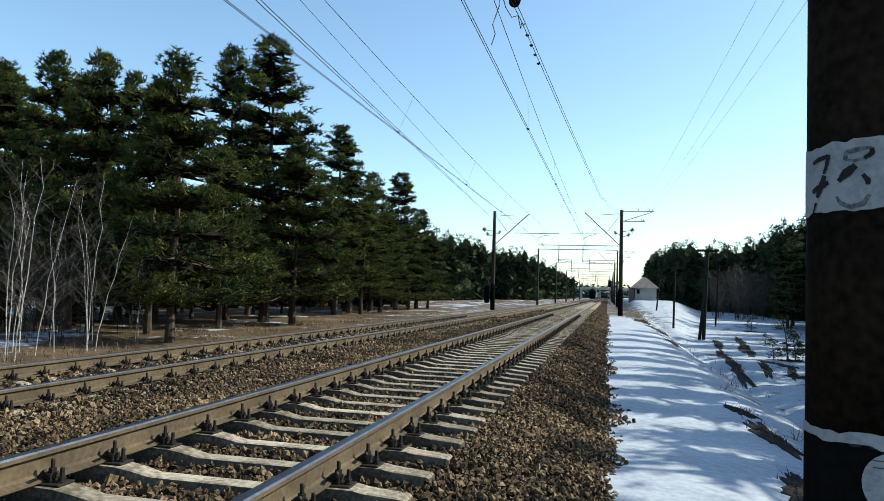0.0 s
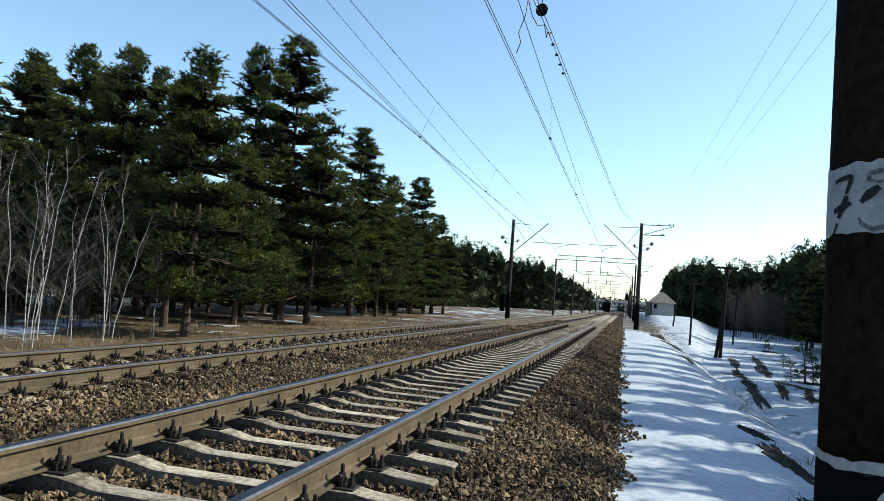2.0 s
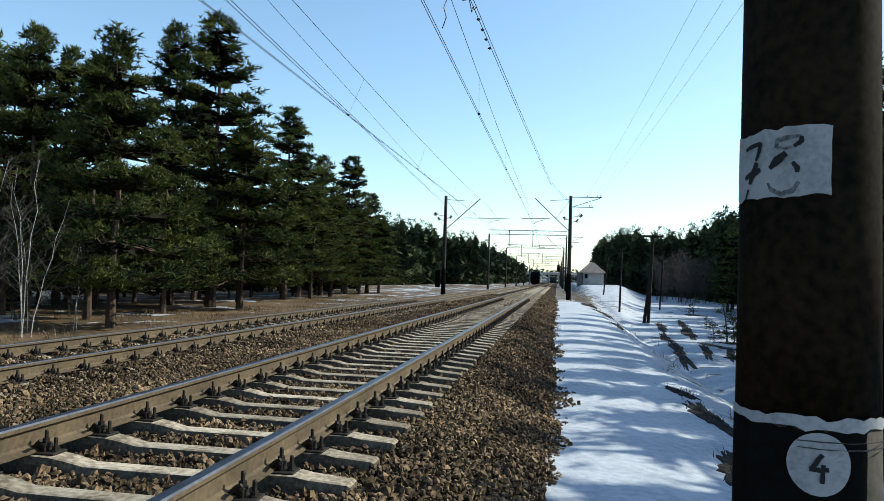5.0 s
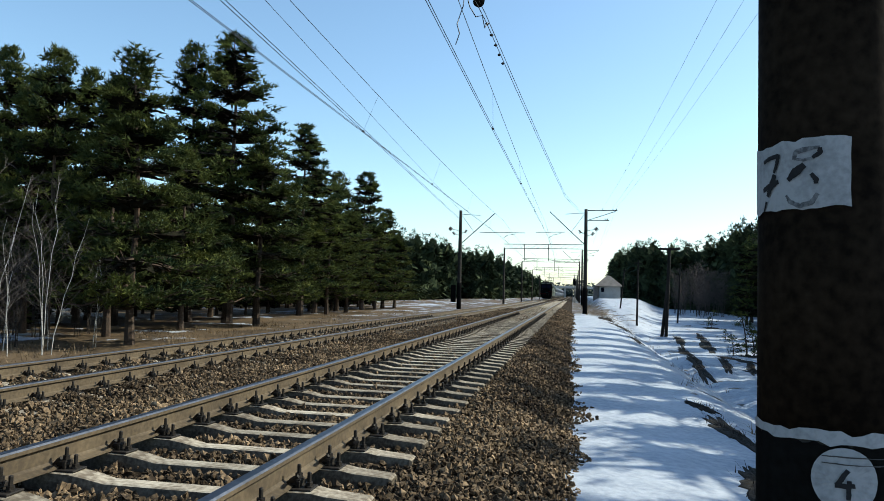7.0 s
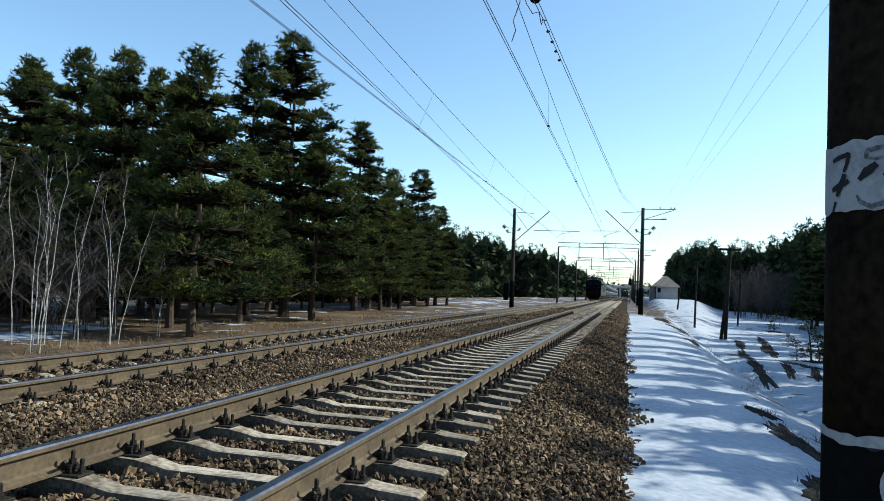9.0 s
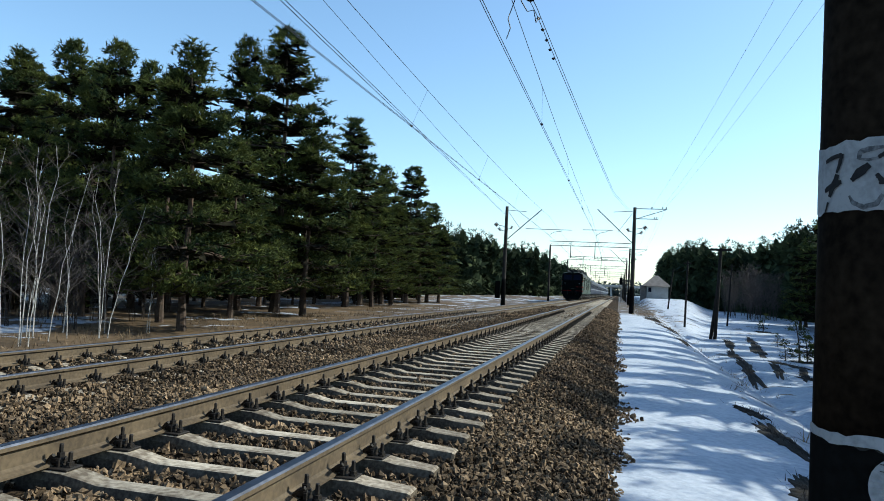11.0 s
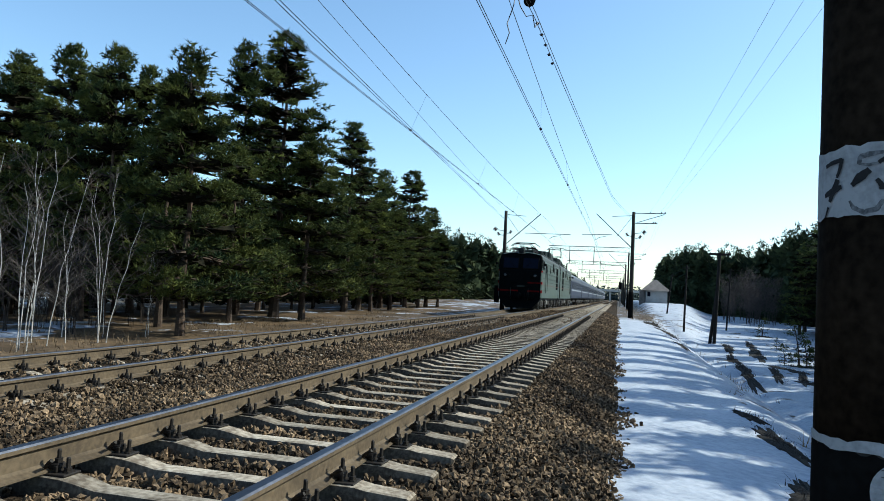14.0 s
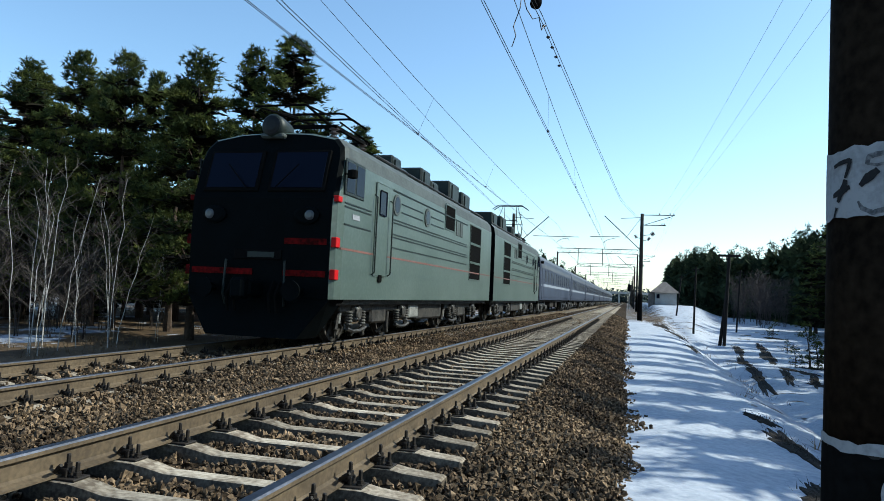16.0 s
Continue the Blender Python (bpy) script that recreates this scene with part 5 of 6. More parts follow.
def overpass(y):
    t = thing("overpass", "distant grey road bridge over the railway", "bridge", at=(0, y, 0))
    bm = bmesh.new()
    box(bm, -40, 45, 0, 9, 5.2, 6.6, 0.1)
    part("deck", bm, "hutwall", t)
    for x in (-13, -2, 8, 20):
        bm = bmesh.new()
        box(bm, x - 0.6, x + 0.6, 1, 8, -1.5, 5.2, 0.05)
        part("pier", bm, "hutwall", t)


overpass(420)
# the far end of the line: a low dark belt of trees, haze in its colour, that closes the view
def distant_wood():
    r = np.random.default_rng(4)
    V, F, c = [], [], 0
    for x in np.arange(-420, 430, 1.4):
        h = 13 + 4 * noise.noise(Vector((x * 0.05, 0, 0))) + r.uniform(-2, 2)
        y = 640 + r.uniform(-25, 25)
        for k in range(30):
            q = r.uniform(0, 1) ** 1.5
            o = np.array((x + r.normal(0, 1.6 * (1.1 - q)), y + r.normal(0, 1.5), -1 + h * q))
            a = r.normal(0, 1, 3) * (2.9 - 1.5 * q)
            b = r.normal(0, 1, 3) * (2.9 - 1.5 * q)
            V += [o, o + a, o + b]
            F.append((c, c + 1, c + 2))
            c += 3
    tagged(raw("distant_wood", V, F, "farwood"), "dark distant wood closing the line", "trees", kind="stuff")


distant_wood()


# ---- the train ----
def sheet(bm, x, y0, y1, z0, z1, t=0.02):
    box(bm, x, x + t, y0, y1, z0, z1, min(0.006, t * 0.3))


def shell(bm, prof, L, front):
    """The body from its half profile (x, z) from skirt to ridge; front(x, z) gives how far the end is set back."""
    full = [(x, z) for x, z in prof] + [(-x, z) for x, z in prof[-2::-1]]
    ys = [0.0, 0.10, 0.35, 1.2, L * 0.5, L]
    rings = []
    for i, y in enumerate(ys):
        row = []
        for x, z in full:
            inset = (0.10, 0.03, 0.0, 0.0, 0.0, 0.0)[i]
            yy = y + front(x, z) * max(0.0, 1 - y / 1.2)
            k = 1 - inset / 1.58
            row.append(bm.verts.new((x * k, yy, z - inset * 0.5 * (z > 3.7))))
        rings.append(row)
    n = len(full)
    for a, b in zip(rings, rings[1:]):
        for i in range(n - 1):
            bm.faces.new((a[i], a[i + 1], b[i + 1], b[i]))
        bm.faces.new((a[n - 1], a[0], b[0], b[n - 1]))
    # front closed in strips from side to side
    a = rings[0]
    for i in range(n // 2):
        j = n - 1 - i
        if j - 1 > i + 1:
            bm.faces.new((a[i], a[j], a[j - 1], a[i + 1]))
        elif j - 1 == i + 1:
            bm.faces.new((a[i], a[j], a[i + 1]))
    bm.faces.new(rings[-1])
    bmesh.ops.recalc_face_normals(bm, faces=bm.faces[:])


LPROF = ((1.58, 0.92), (1.58, 2.0), (1.58, 2.8), (1.57, 3.60), (1.52, 3.87), (1.36, 4.04), (0.8, 4.15), (0.0, 4.19))
setback = lambda x, z: 0.30 * max(0.0, z - 2.75) + 0.05 * max(0.0, 1.5 - z)
WHEELS = []


def wheel_set(parent, y, r):
    bm = bmesh.new()
    for s in (-1, 1):
        lathe(bm, ((r + 0.03, -0.02), (r + 0.03, 0.01), (r, 0.02), (r - 0.01, 0.13), (r - 0.07, 0.13), (r - 0.08, 0.09), (0.2, 0.07), (0.2, 0.15), (0.05, 0.15)), 28, pose(s * 0.73, 0, 0, 0, s * 90, 0))
        for k in range(8):
            a = 2 * math.pi * k / 8
            box(bm, -0.03, 0.03, 0.16, r - 0.06, -0.025, 0.025, 0, Matrix.Translation((s * 0.83, 0, 0)) @ Matrix.Rotation(a, 4, "X"))
    tube(bm, [(-0.75, 0, 0), (0.75, 0, 0)], 0.09, 10)
    w = part("wheelset", bm, "under", parent, "grimy steel wheelset")
    w.location = (0, y, r)
    WHEELS.append((w, y, r))
    return w


def bogie(parent, yc, wb, r, loco=True):
    bm = bmesh.new()
    for s in (-1, 1):
        x = s * (1.20 if loco else 1.08)
        box(bm, x - 0.09, x + 0.09, yc - wb / 2 - 0.75, yc + wb / 2 + 0.75, r + 0.02, r + 0.25, 0.03)
        box(bm, x - 0.10, x + 0.10, yc - 0.5, yc + 0.5, r - 0.25, r + 0.30, 0.05)
        for d in (-1, 1):
            ya = yc + d * wb / 2
            box(bm, x - 0.13, x + 0.16, ya - 0.19, ya + 0.19, r - 0.18, r + 0.20, 0.05)
            lathe(bm, ((0.02, 0.0), (0.15, 0.01), (0.15, 0.05), (0.11, 0.07)), 12, pose(x + s * 0.16, ya, r, 0, s * 90, 0))
            for q in (-0.36, 0.36):
                for k in range(4):
                    lathe(bm, ((0.075, 0), (0.095, 0.025), (0.075, 0.05)), 10, pose(x, ya + q, r - 0.06 + 0.055 * k))
            box(bm, x - 0.05, x + 0.05, ya - d * 0.72 - 0.05, ya - d * 0.72 + 0.05, r - 0.5, r + 0.15, 0.02)
            tube(bm, [(x, ya + 0.55 * d, r + 0.2), (x, ya + 0.72 * d, r - 0.32)], 0.045, 6)
    box(bm, -1.0, 1.0, yc - 0.4, yc + 0.4, r, r + 0.28, 0.04)
    b = part("bogie_frame", bm, "under", parent, "grimy bogie frame with axle boxes and springs")
    for d in (-1, 1):
        for s in (-1, 1):
            ya = yc + d * wb / 2
            bm = bmesh.new()
            box(bm, min(s * 1.33, s * 1.42), max(s * 1.33, s * 1.42), ya - 0.12, ya + 0.12, r - 0.14, r + 0.14, 0.03)
            part("axle_cover", bm, "steelgrey", b, "bright grey axle-box cover")
            bm = bmesh.new()
            tube(bm, [(s * 1.22, ya + d * 0.5, r + 0.42), (s * 1.22, ya + d * 0.62, r - 0.2)], 0.04, 6)
            part("damper", bm, "steelgrey", b, "bright grey damper")
            if loco:
                for q in (-0.36, 0.36):
                    bm = bmesh.new()
                    prof = []
                    for k in range(5):
                        prof += [(0.055, 0.06 * k), (0.085, 0.06 * k + 0.02), (0.085, 0.06 * k + 0.035), (0.055, 0.06 * k + 0.055)]
                    lathe(bm, prof, 12, pose(s * 1.33, ya + q, r - 0.24))
                    part("coil_spring", bm, "gear", b, "bright coil spring")
                bm = bmesh.new()
                tube(bm, [(s * 1.36, ya - 0.52, r - 0.30), (s * 1.36, ya - 0.2, r - 0.36), (s * 1.36, ya + 0.2, r - 0.36), (s * 1.36, ya + 0.52, r - 0.30)], 0.04, 6)
                part("equaliser_bar", bm, "under", b)
            bm = bmesh.new()
            tube(bm, [(s * 1.18, ya - d * 0.62, r + 0.30), (s * 1.18, ya - d * 0.66, r - 0.28), (s * 0.95, ya - d * 0.70, r - 0.5)], 0.035, 6)
            part("sand_pipe", bm, "steelgrey", b)
    for d in (-1, 1):
        wheel_set(parent, yc + d * wb / 2, r)


def pantograph(parent, yc, up):
    """Folded low on the roof, or raised to the wire."""
    z0 = 4.48
    bm = bmesh.new()
    for d in (-1, 1):
        box(bm, -0.85, 0.85, yc + d * 0.86 - 0.04, yc + d * 0.86 + 0.04, z0, z0 + 0.07)
    for s in (-1, 1):
        box(bm, s * 0.8 - 0.035, s * 0.8 + 0.035, yc - 0.9, yc + 0.9, z0, z0 + 0.07)
    p = part("pantograph", bm, "blackpaint", parent, "raised pantograph touching the wire" if up else "folded pantograph")
    zt = z0 + (2.0 if up else 0.48)
    zm = z0 + (1.0 if up else 0.26)
    ext = 1.15 if up else 1.75
    for d in (-1, 1):
        for s in (-1, 1):
            bm = bmesh.new()
            tube(bm, [(s * 0.62, yc + d * 0.25, z0 + 0.05), (s * 0.55, yc + d * ext, zm), (s * 0.40, yc + d * 0.25, zt - 0.06)], [0.035, 0.026, 0.02], 6)
            part("arm", bm, "blackpaint", p)
        bm = bmesh.new()
        tube(bm, [(-0.57, yc + d * ext, zm), (0.57, yc + d * ext, zm)], 0.022, 6)
        part("knee_tube", bm, "blackpaint", p)
        bm = bmesh.new()
        tube(bm, [(0.62, yc + d * 0.25, z0 + 0.05), (-0.55, yc + d * ext, zm)], 0.013, 5)
        part("brace", bm, "blackpaint", p)
        bm = bmesh.new()
        tube(bm, [(-1.05, yc + d * 0.25, zt - 0.24), (-0.72, yc + d * 0.25, zt - 0.02), (-0.6, yc + d * 0.25, zt), (0.6, yc + d * 0.25, zt), (0.72, yc + d * 0.25, zt - 0.02), (1.05, yc + d * 0.25, zt - 0.24)], 0.026, 6)
        part("collector_bow", bm, "blackpaint", p)
        for s in (-1, 1):
            roof_insulator(parent, s * 0.75, yc + d * 0.8, 0.11, 0.09)


def roof_insulator(parent, x, y, r, step):
    bm = bmesh.new()
    insulator(bm, (x, y, 4.08), (0, 0, 1), 5, r, step)
    return part("roof_insulator", bm, "insul", parent, "stacked porcelain insulator")


def loco_section(L, cab, up):
    t = thing("locomotive_section", "green electric locomotive section with " + ("its cab and red stripes leading" if cab else "its intermediate end leading"), "locomotive", "sections of the locomotive")
    # section B is the same body turned end for end
    flip = (lambda y: y) if cab else (lambda y: L - y)

    def put(name, bm, m, parent=t, label="", sm=False):
        if not cab:
            bmesh.ops.transform(bm, matrix=Matrix.Diagonal((1, -1, 1, 1)), verts=bm.verts[:])
            bmesh.ops.translate(bm, vec=(0, L, 0), verts=bm.verts[:])
            bmesh.ops.reverse_faces(bm, faces=bm.faces[:])
        return part(name, bm, m, parent, label, sm)

    bm = bmesh.new()
    shell(bm, LPROF, L, setback)
    for f in bm.faces:
        if f.calc_center_median().z > 3.72 and not (cab and f.normal.y < -0.3):
            f.material_index = 1
        # end faces get the near-black colour that stands for their shade
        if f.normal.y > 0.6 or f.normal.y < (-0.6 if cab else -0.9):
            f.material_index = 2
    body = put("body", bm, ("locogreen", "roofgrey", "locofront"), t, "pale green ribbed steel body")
    for s in (-1, 1):
        X = lambda a, b: (min(s * a, s * b), max(s * a, s * b))
        bm = bmesh.new()
        for z in (2.12, 2.36, 2.43, 2.70, 2.77, 3.44):
            box(bm, *X(1.575, 1.594), 3.1, 10.7, z - 0.013, z + 0.013)
        for z in (3.00, 3.20):
            for ya, yb in ((3.75, 5.5), (6.3, 7.6)):
                box(bm, *X(1.575, 1.594), ya, yb, z - 0.012, z + 0.012)
        for z in (2.36, 2.70, 2.77):
            box(bm, *X(1.575, 1.594), 0.35, 1.75, z - 0.013, z + 0.013)
        # ribs coloured dark to stand for the shadow lines along them
        put("side_rib", bm, "locodark", body)
        bm = bmesh.new()
        box(bm, *X(1.577, 1.586), 0.25, L - 0.1, 1.865, 1.905)
        put("side_stripe", bm, "redline", body, "thin faded red stripe")
        bm = bmesh.new()
        box(bm, *X(1.575, 1.60), 0.30, 1.28, 2.92, 3.62, 0.01)
        fr = put("cab_side_window", bm, "locodark", t, "dark cab side window")
        bm = bmesh.new()
        for y in (0.36, 0.84):
            box(bm, *X(1.595, 1.606), y, y + 0.40, 2.98, 3.56, 0.003)
        put("pane", bm, "glass", fr)
        bm = bmesh.new()
        lathe(bm, ((0.02, 0), (0.10, 0.02), (0.10, 0.16), (0.03, 0.18)), 10, pose(s * 1.75, 0.26, 3.2))
        tube(bm, [(s * 1.58, 0.3, 3.3), (s * 1.75, 0.26, 3.3)], 0.015, 5)
        put("mirror", bm, "blackpaint", t)
        bm = bmesh.new()
        box(bm, *X(1.577, 1.60), 1.98, 2.80, 1.42, 3.44, 0.02)
        d = put("cab_door", bm, "locogreen", t)
        bm = bmesh.new()
        box(bm, *X(1.598, 1.61), 2.18, 2.60, 2.75, 3.30, 0.03)
        put("door_window", bm, "glass", d)
        bm = bmesh.new()
        box(bm, *X(1.598, 1.612), 2.3, 2.5, 1.30, 1.46)
        put("step", bm, "blackpaint", d)
        for y in (1.90, 2.90):
            bm = bmesh.new()
            tube(bm, [(s * 1.59, y, 1.45), (s * 1.66, y, 1.5), (s * 1.66, y, 3.1), (s * 1.59, y, 3.15)], 0.018, 6)
            put("handrail", bm, "locodark", t)
        for y in (3.35, 5.9):
            bm = bmesh.new()
            lathe(bm, ((0.25, 0), (0.25, 0.025), (0.20, 0.03)), 20, pose(s * 1.578, y, 3.12, 0, s * 90, 0))
            ph = put("porthole", bm, "roofgrey", t)
            bm = bmesh.new()
            lathe(bm, ((0.19, 0), (0.19, 0.034)), 20, pose(s * 1.578, y, 3.12, 0, s * 90, 0))
            put("pane", bm, "glass", ph)
        for y0, y1, z0, z1 in ((7.8, 8.9, 3.05, 3.74), (11.2, 12.9, 2.92, 3.5), (11.2, 12.9, 2.27, 2.84), (11.2, 12.9, 1.66, 2.19)):
            bm = bmesh.new()
            box(bm, *X(1.572, 1.585), y0, y1, z0, z1)
            n = int((z1 - z0) / 0.075)
            lv = put("louvre", bm, "blackpaint", t, "dark ventilation louvre")
            bm = bmesh.new()
            for k in range(n):
                z = z0 + (k + 0.3) * (z1 - z0) / n
                box(bm, *X(1.58, 1.594), y0 + 0.03, y1 - 0.03, z, z + 0.012)
            put("slat", bm, "blackpaint", lv)
            bm = bmesh.new()
            for za in (z0 - 0.035, z1 + 0.005):
                box(bm, *X(1.574, 1.598), y0 - 0.03, y1 + 0.03, za, za + 0.03)
            for ya in (y0 - 0.03, y1):
                box(bm, *X(1.574, 1.596), ya, ya + 0.03, z0, z1)
            put("louvre_frame", bm, "locogreen", lv)
        bm = bmesh.new()
        for y in (9.15, 9.65):
            box(bm, *X(1.575, 1.597), y, y + 0.36, 2.95, 3.4, 0.01)
        put("vent_cover", bm, "roofgrey", t, "pale rectangular vent covers")
        bm = bmesh.new()
        box(bm, *X(1.578, 1.59), 0.75, 1.12, 2.49, 2.59)
        put("maker_plate", bm, "whitepaint", t, "small pale plate with bars of writing")
        if cab:
            for z, h in ((2.80, 0.055), (1.98, 0.095), (1.38, 0.095)):
                bm = bmesh.new()
                box(bm, *X(1.40, 1.592 if s > 0 else 1.582), 0.02 + setback(0, z), 0.20 + setback(0, z), z - h, z + h, 0.01)
                # the left corner gets the red dimmed for shade
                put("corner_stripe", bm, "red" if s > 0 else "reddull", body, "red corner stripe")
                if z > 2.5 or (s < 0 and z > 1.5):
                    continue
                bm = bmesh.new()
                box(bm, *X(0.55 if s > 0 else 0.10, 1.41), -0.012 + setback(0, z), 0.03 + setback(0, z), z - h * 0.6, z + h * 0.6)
                put("front_stripe", bm, "reddull", body, "dull red front stripe, toned for shade")
    # front
    if cab:
        for s in (-1, 1):
            m = Matrix.Translation((0, 0.02, 2.95)) @ Matrix.Rotation(-math.atan(0.30), 4, "X")
            bm = bmesh.new()
            box(bm, min(s * 0.10, s * 1.30), max(s * 0.10, s * 1.30), 0.0, 0.06, -0.02, 0.86, 0.02, m)
            w = put("windscreen_frame", bm, "blackpaint", t, "dark windscreen frame")
            bm = bmesh.new()
            box(bm, min(s * 0.17, s * 1.23), max(s * 0.17, s * 1.23), -0.012, 0.02, 0.05, 0.80, 0.004, m)
            put("pane", bm, "glass", w)
            bm = bmesh.new()
            tube(bm, [(s * 0.3, -0.05, 2.98), (s * 0.75, 0.02, 3.45)], 0.012, 5)
            put("wiper", bm, "blackpaint", w)
            bm = bmesh.new()
            lathe(bm, ((0.17, 0), (0.17, 0.10), (0.13, 0.12)), 18, Matrix.Translation((s * 0.98, 0.06, 2.47)) @ Matrix.Diagonal((1.55, 1, 1, 1)) @ pose(0, 0, 0, 90, 0, 0))
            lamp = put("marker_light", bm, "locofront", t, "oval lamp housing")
            bm = bmesh.new()
            lathe(bm, ((0.095, 0), (0.095, 0.015), (0.05, 0.03)), 18, pose(s * 1.06, -0.055, 2.47, 90, 0, 0))
            put("lens", bm, "lampglass", lamp, "clear lamp glass")
            bm = bmesh.new()
            lathe(bm, ((0.07, 0), (0.07, 0.3), (0.19, 0.32), (0.19, 0.36)), 14, pose(s * 0.9, 0.0, 1.05, 90, 0, 0))
            put("buffer_socket", bm, "locofront", t)
            bm = bmesh.new()
            tube(bm, [(s * 0.62, -0.03, 0.75), (s * 0.64, -0.10, 0.95), (s * 0.62, -0.08, 1.6)], 0.022, 6)
            put("front_handrail", bm, "locodark", t)
        bm = bmesh.new()
        box(bm, -0.5, 0.5, -0.02, 0.02, 1.62, 1.80, 0.005)
        pl = put("number_panel", bm, "blackpaint", t, "dark panel with pale number bars")
        bm = bmesh.new()
        box(bm, -0.2, 0.36, -0.03, -0.015, 1.66, 1.76)
        put("number_bar", bm, "locodark", pl, "dull pale bar in place of figures")
        bm = bmesh.new()
        lathe(bm, ((0.18, 0.0), (0.235, 0.05), (0.235, 0.20), (0.18, 0.6), (0.08, 0.85)), 20, pose(0, 0.22, 4.26, -90, 0, 0))
        hl = put("headlamp", bm, "locodark", t, "large round roof headlamp housing", True)
        bm = bmesh.new()
        lathe(bm, ((0.19, 0), (0.19, 0.02), (0.1, 0.04)), 20, pose(0, 0.235, 4.26, 90, 0, 0))
        put("lens", bm, "lampblack", hl, "dark lamp glass")
        bm = bmesh.new()
        box(bm, -0.25, 0.25, 0.25, 0.95, 4.02, 4.12, 0.03)
        put("headlamp_foot", bm, "roofgrey", hl)
        bm = bmesh.new()
        # plough: a wide blade that slopes down and inwards
        v = [bm.verts.new(p) for p in ((-1.5, 0.05, 0.92), (1.5, 0.05, 0.92), (0.95, -0.12, 0.16), (-0.95, -0.12, 0.16), (-1.5, 0.75, 0.92), (1.5, 0.75, 0.92), (1.05, 0.5, 0.16), (-1.05, 0.5, 0.16))]
        for q in ((0, 1, 2, 3), (5, 4, 7, 6), (1, 5, 6, 2), (4, 0, 3, 7), (3, 2, 6, 7), (4, 5, 1, 0)):
            bm.faces.new([v[i] for i in q])
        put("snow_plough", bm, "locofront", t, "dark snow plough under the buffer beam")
        bm = bmesh.new()
        box(bm, -0.14, 0.14, -0.45, 0.1, 0.90, 1.22, 0.05)
        box(bm, -0.20, 0.10, -0.62, -0.35, 0.86, 1.26, 0.06)
        put("coupler", bm, "locofront", t)
        for x in (-0.5, -0.35, 0.38, 0.52):
            bm = bmesh.new()
            tube(bm, [(x, -0.02, 1.2), (x, -0.2, 0.95), (x + 0.05, -0.2, 0.62)], 0.03, 6)
            put("brake_hose", bm, "blackpaint", t)
    # underframe
    bm = bmesh.new()
    box(bm, -1.45, 1.45, 0.5, L - 0.2, 0.80, 0.95, 0.02)
    box(bm, -1.3, 1.3, 6.2, 8.8, 0.38, 0.85, 0.05)
    uf = put("underframe", bm, "under", t)
    for xa in (1.28, -1.36):
        bm = bmesh.new()
        box(bm, xa, xa + 0.08, 5.4, 6.2, 0.45, 0.90, 0.03)
        put("sand_box", bm, "steelgrey", uf, "bright grey box under the frame")
    for yc in (3.3, L - 3.5):
        bogie(t, flip(yc), 3.0, 0.625)
    # roof equipment
    bm = bmesh.new()
    for y, h, w, ln in ((4.9, 0.42, 1.0, 0.7), (6.0, 0.34, 0.8, 0.9), (7.4, 0.55, 1.05, 0.9), (8.9, 0.44, 0.9, 0.8), (10.6, 0.68, 1.1, 1.3), (12.6, 0.62, 1.05, 1.2)):
        box(bm, -w, w, y - ln / 2, y + ln / 2, 3.98, 4.15 + h, 0.05)
        for s in (-1, 1):
            box(bm, s * w - 0.04, s * w + 0.04, y - ln * 0.3, y + ln * 0.3, 4.1, 4.05 + h, 0.01)
    put("roof_equipment", bm, "locodark", t, "dark boxes of roof equipment")
    for y in (4.6, 6.2, 6.5, 8.0, 9.5, 9.8, 11.7, 13.8):
        for x in (-0.65, 0.65):
            roof_insulator(t, x, flip(y), 0.10, 0.08)
    bm = bmesh.new()
    tube(bm, [(0.65, 4.6, 4.46), (0.65, 6.3, 4.5), (0.6, 8.0, 4.48), (0.65, 9.7, 4.5), (0.65, 13.8, 4.46)], 0.025, 6)
    for s in (-1, 1):
        tube(bm, [(s * 1.28, 2.6, 4.14), (s * 1.28, L - 0.6, 4.14)], 0.03, 6)
        for k in range(9):
            y = 2.6 + (L - 3.2) * k / 8
            tube(bm, [(s * 1.28, y, 3.95), (s * 1.28, y, 4.14)], 0.02, 5)
    put("roof_rail", bm, "under", t)
    pantograph(t, flip(2.3), up)
    return t


CPROF = ((1.52, 0.98), (1.55, 1.2), (1.55, 2.0), (1.55, 3.25), (1.47, 3.55), (1.2, 3.85), (0.7, 4.06), (0.0, 4.14))


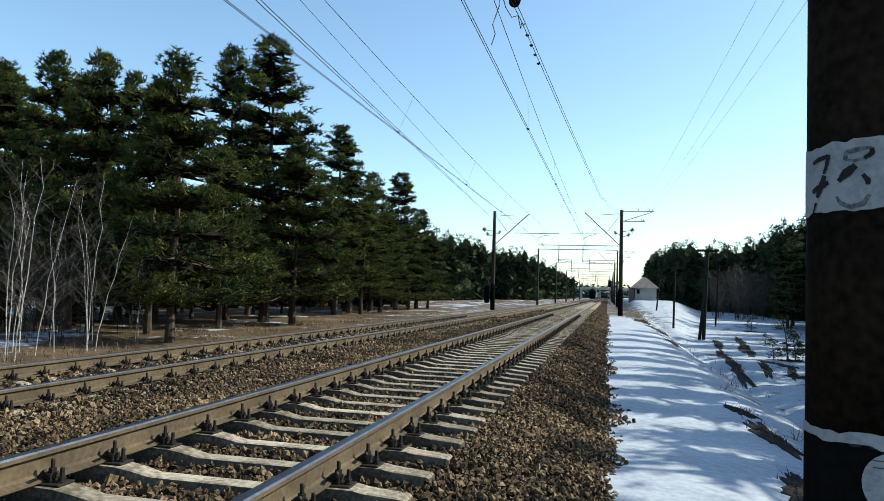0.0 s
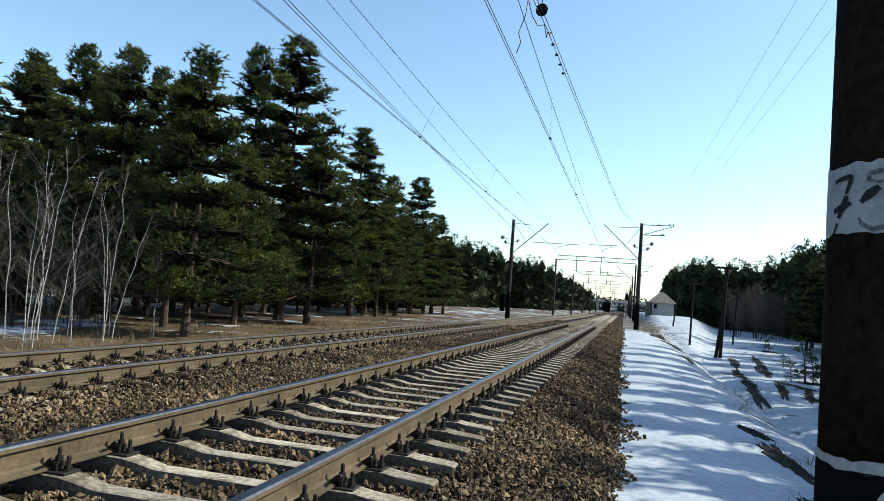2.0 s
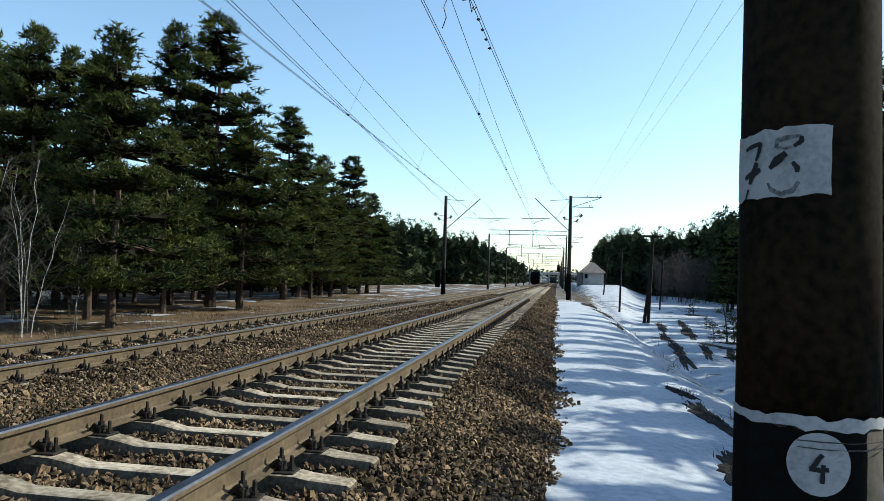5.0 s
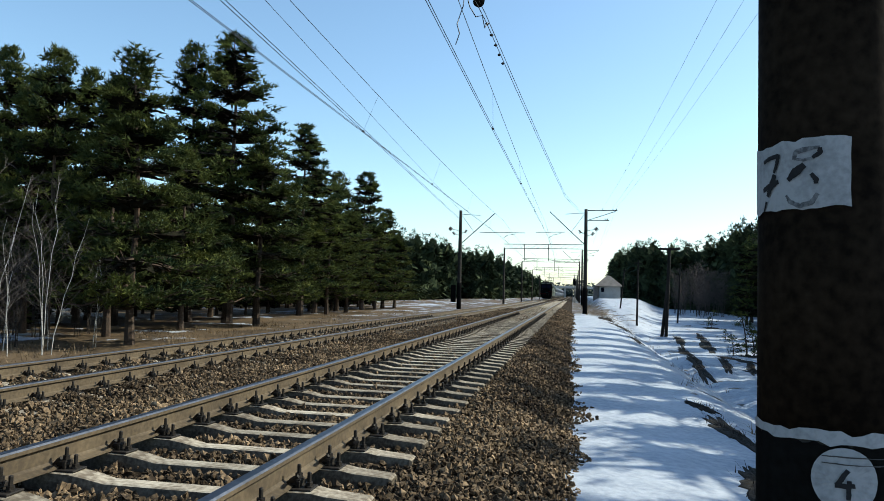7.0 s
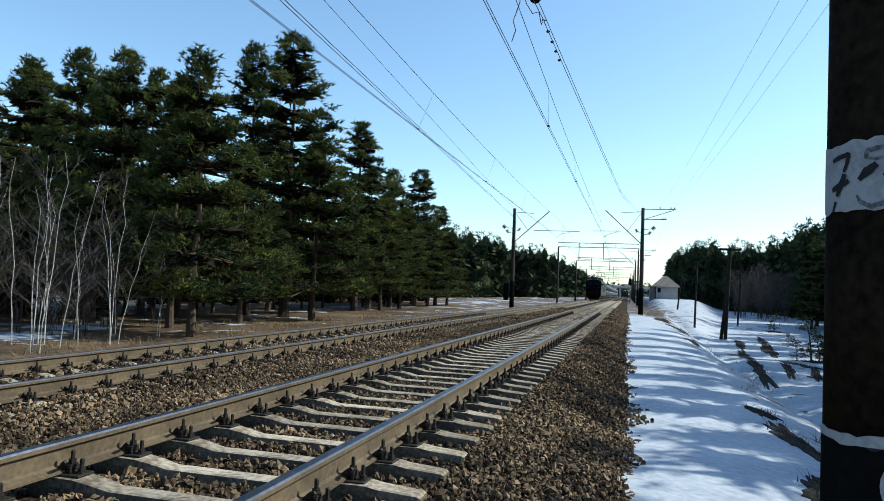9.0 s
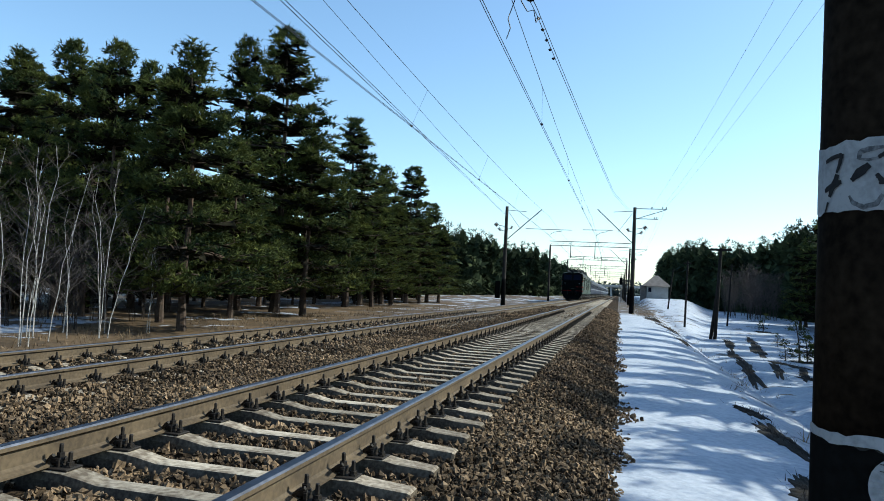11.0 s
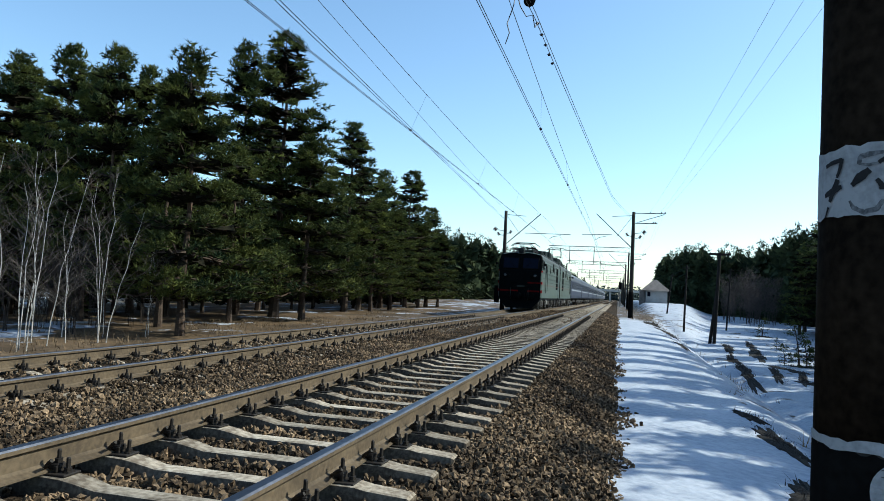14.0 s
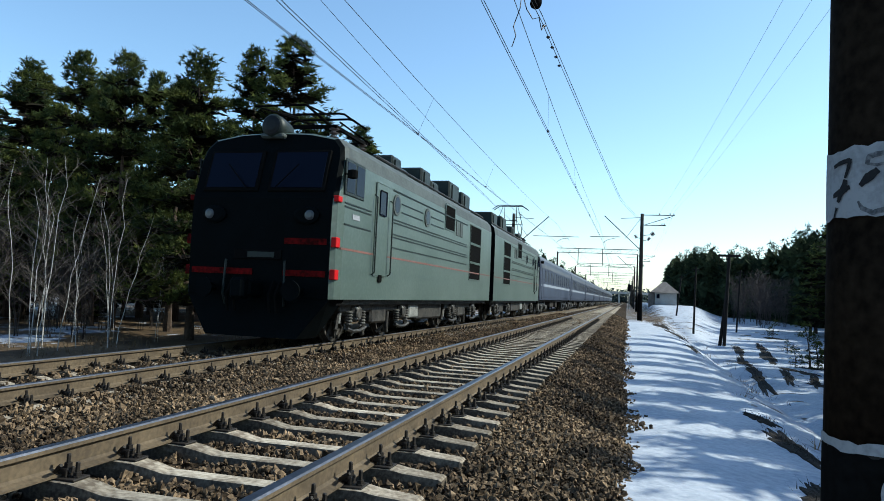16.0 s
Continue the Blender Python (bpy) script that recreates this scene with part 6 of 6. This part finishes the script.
def coach(L, near):
    t = thing("passenger_coach", "blue-grey passenger coach with a pale waist band", "railway coach", "coaches of the train")
    bm = bmesh.new()
    shell(bm, CPROF, L, lambda x, z: 0.0)
    for f in bm.faces:
        # end walls coloured dark for the shade between the vehicles
        if abs(f.normal.y) > 0.9:
            f.material_index = 2
        elif f.calc_center_median().z > 3.5:
            f.material_index = 1
    body = part("body", bm, ("coachblue", "coachroof", "under"), t, "blue coach body with a ribbed grey roof")
    for s in (-1, 1):
        X = lambda a, b: (min(s * a, s * b), max(s * a, s * b))
        bm = bmesh.new()
        box(bm, *X(1.548, 1.556), 0.3, L - 0.3, 1.86, 2.02)
        part("waist_band", bm, "coachgrey", body, "pale grey waist band")
        bm = bmesh.new()
        box(bm, *X(1.548, 1.556), 0.3, L - 0.3, 3.06, 3.30)
        part("upper_band", bm, "coachroof", body, "dull grey band under the roof")
        if near:
            bm = bmesh.new()
            for k in range(6):
                box(bm, *X(1.548, 1.560), 0.4, L - 0.4, 1.15 + 0.11 * k, 1.165 + 0.11 * k)
            part("side_rib", bm, "coachblue", body)
        for k in range(11):
            y = 2.6 + k * (L - 5.2) / 10
            bm = bmesh.new()
            box(bm, *X(1.545, 1.562), y - 0.55, y + 0.55, 2.12, 2.98, 0.02)
            w = part("window_frame", bm, "coachblue", t)
            bm = bmesh.new()
            box(bm, *X(1.558, 1.566), y - 0.48, y + 0.48, 2.19, 2.91)
            part("pane", bm, "coachglass", w)
        for y in (0.9, L - 0.9):
            bm = bmesh.new()
            box(bm, *X(1.545, 1.562), y - 0.4, y + 0.4, 1.05, 3.0, 0.02)
            part("door", bm, "coachblue", t)
    bm = bmesh.new()
    box(bm, -1.35, 1.35, 0.3, L - 0.3, 0.85, 1.0, 0.02)
    box(bm, -1.2, 1.2, 9.0, 11.5, 0.45, 0.9, 0.03)
    box(bm, -1.2, 1.2, 13.0, 14.2, 0.40, 0.9, 0.03)
    part("underframe", bm, "under", t)
    bm = bmesh.new()
    for k in range(8):
        lathe(bm, ((0.18, 0), (0.18, 0.12), (0.26, 0.14), (0.05, 0.24)), 10, pose(0, 2 + k * (L - 4) / 7, 4.05))
    part("roof_vent", bm, "steelgrey", t)
    bm = bmesh.new()
    box(bm, -0.6, 0.6, -0.45, 0.05, 1.0, 3.3, 0.08)
    part("gangway_bellows", bm, "under", t)
    for yc in (3.4, L - 3.4):
        bogie(t, yc, 2.4, 0.475, False)
    return t


TRAIN = []
A = loco_section(14.95, True, False)
TRAIN.append((A, 0.0))
B = loco_section(15.1, False, True)
TRAIN.append((B, 15.75))
nloco = len(WHEELS)
C = coach(23.7, True)
TRAIN.append((C, 31.9))
ncoach = len(WHEELS)
for k in range(1, 9):
    TRAIN.append((copy_thing(C, Matrix.Identity(4)), 31.9 + 24.55 * k))

# where the leading end stands along the line, second by second
RUN = ((0.0, 325.0), (2.0, 283.6), (4.0, 242.3), (6.5, 191.0), (8.0, 160.3), (9.0, 140.4), (11.5, 92.0), (12.5, 73.2), (13.5, 54.7), (14.5, 36.4), (15.0, 27.2), (15.5, 17.8), (16.0, 8.3))


def run_y(t):
    for (a, ya), (b, yb) in zip(RUN, RUN[1:]):
        if t <= b:
            return ya + (yb - ya) * (t - a) / (b - a)
    return RUN[-1][1]


def motions():
    for ob, off in TRAIN:
        walk(ob, [(t, pose(FC, y + off, FZ)) for t, y in RUN])
    for w, y, r in WHEELS:
        rows = []
        for k in range(16 * FPS + 1):
            t = k / FPS
            rows.append((t, pose(0, y, r, math.degrees((RUN[0][1] - run_y(t)) / r) % 360.0, 0, 0)))
        walk(w, rows)


motions()
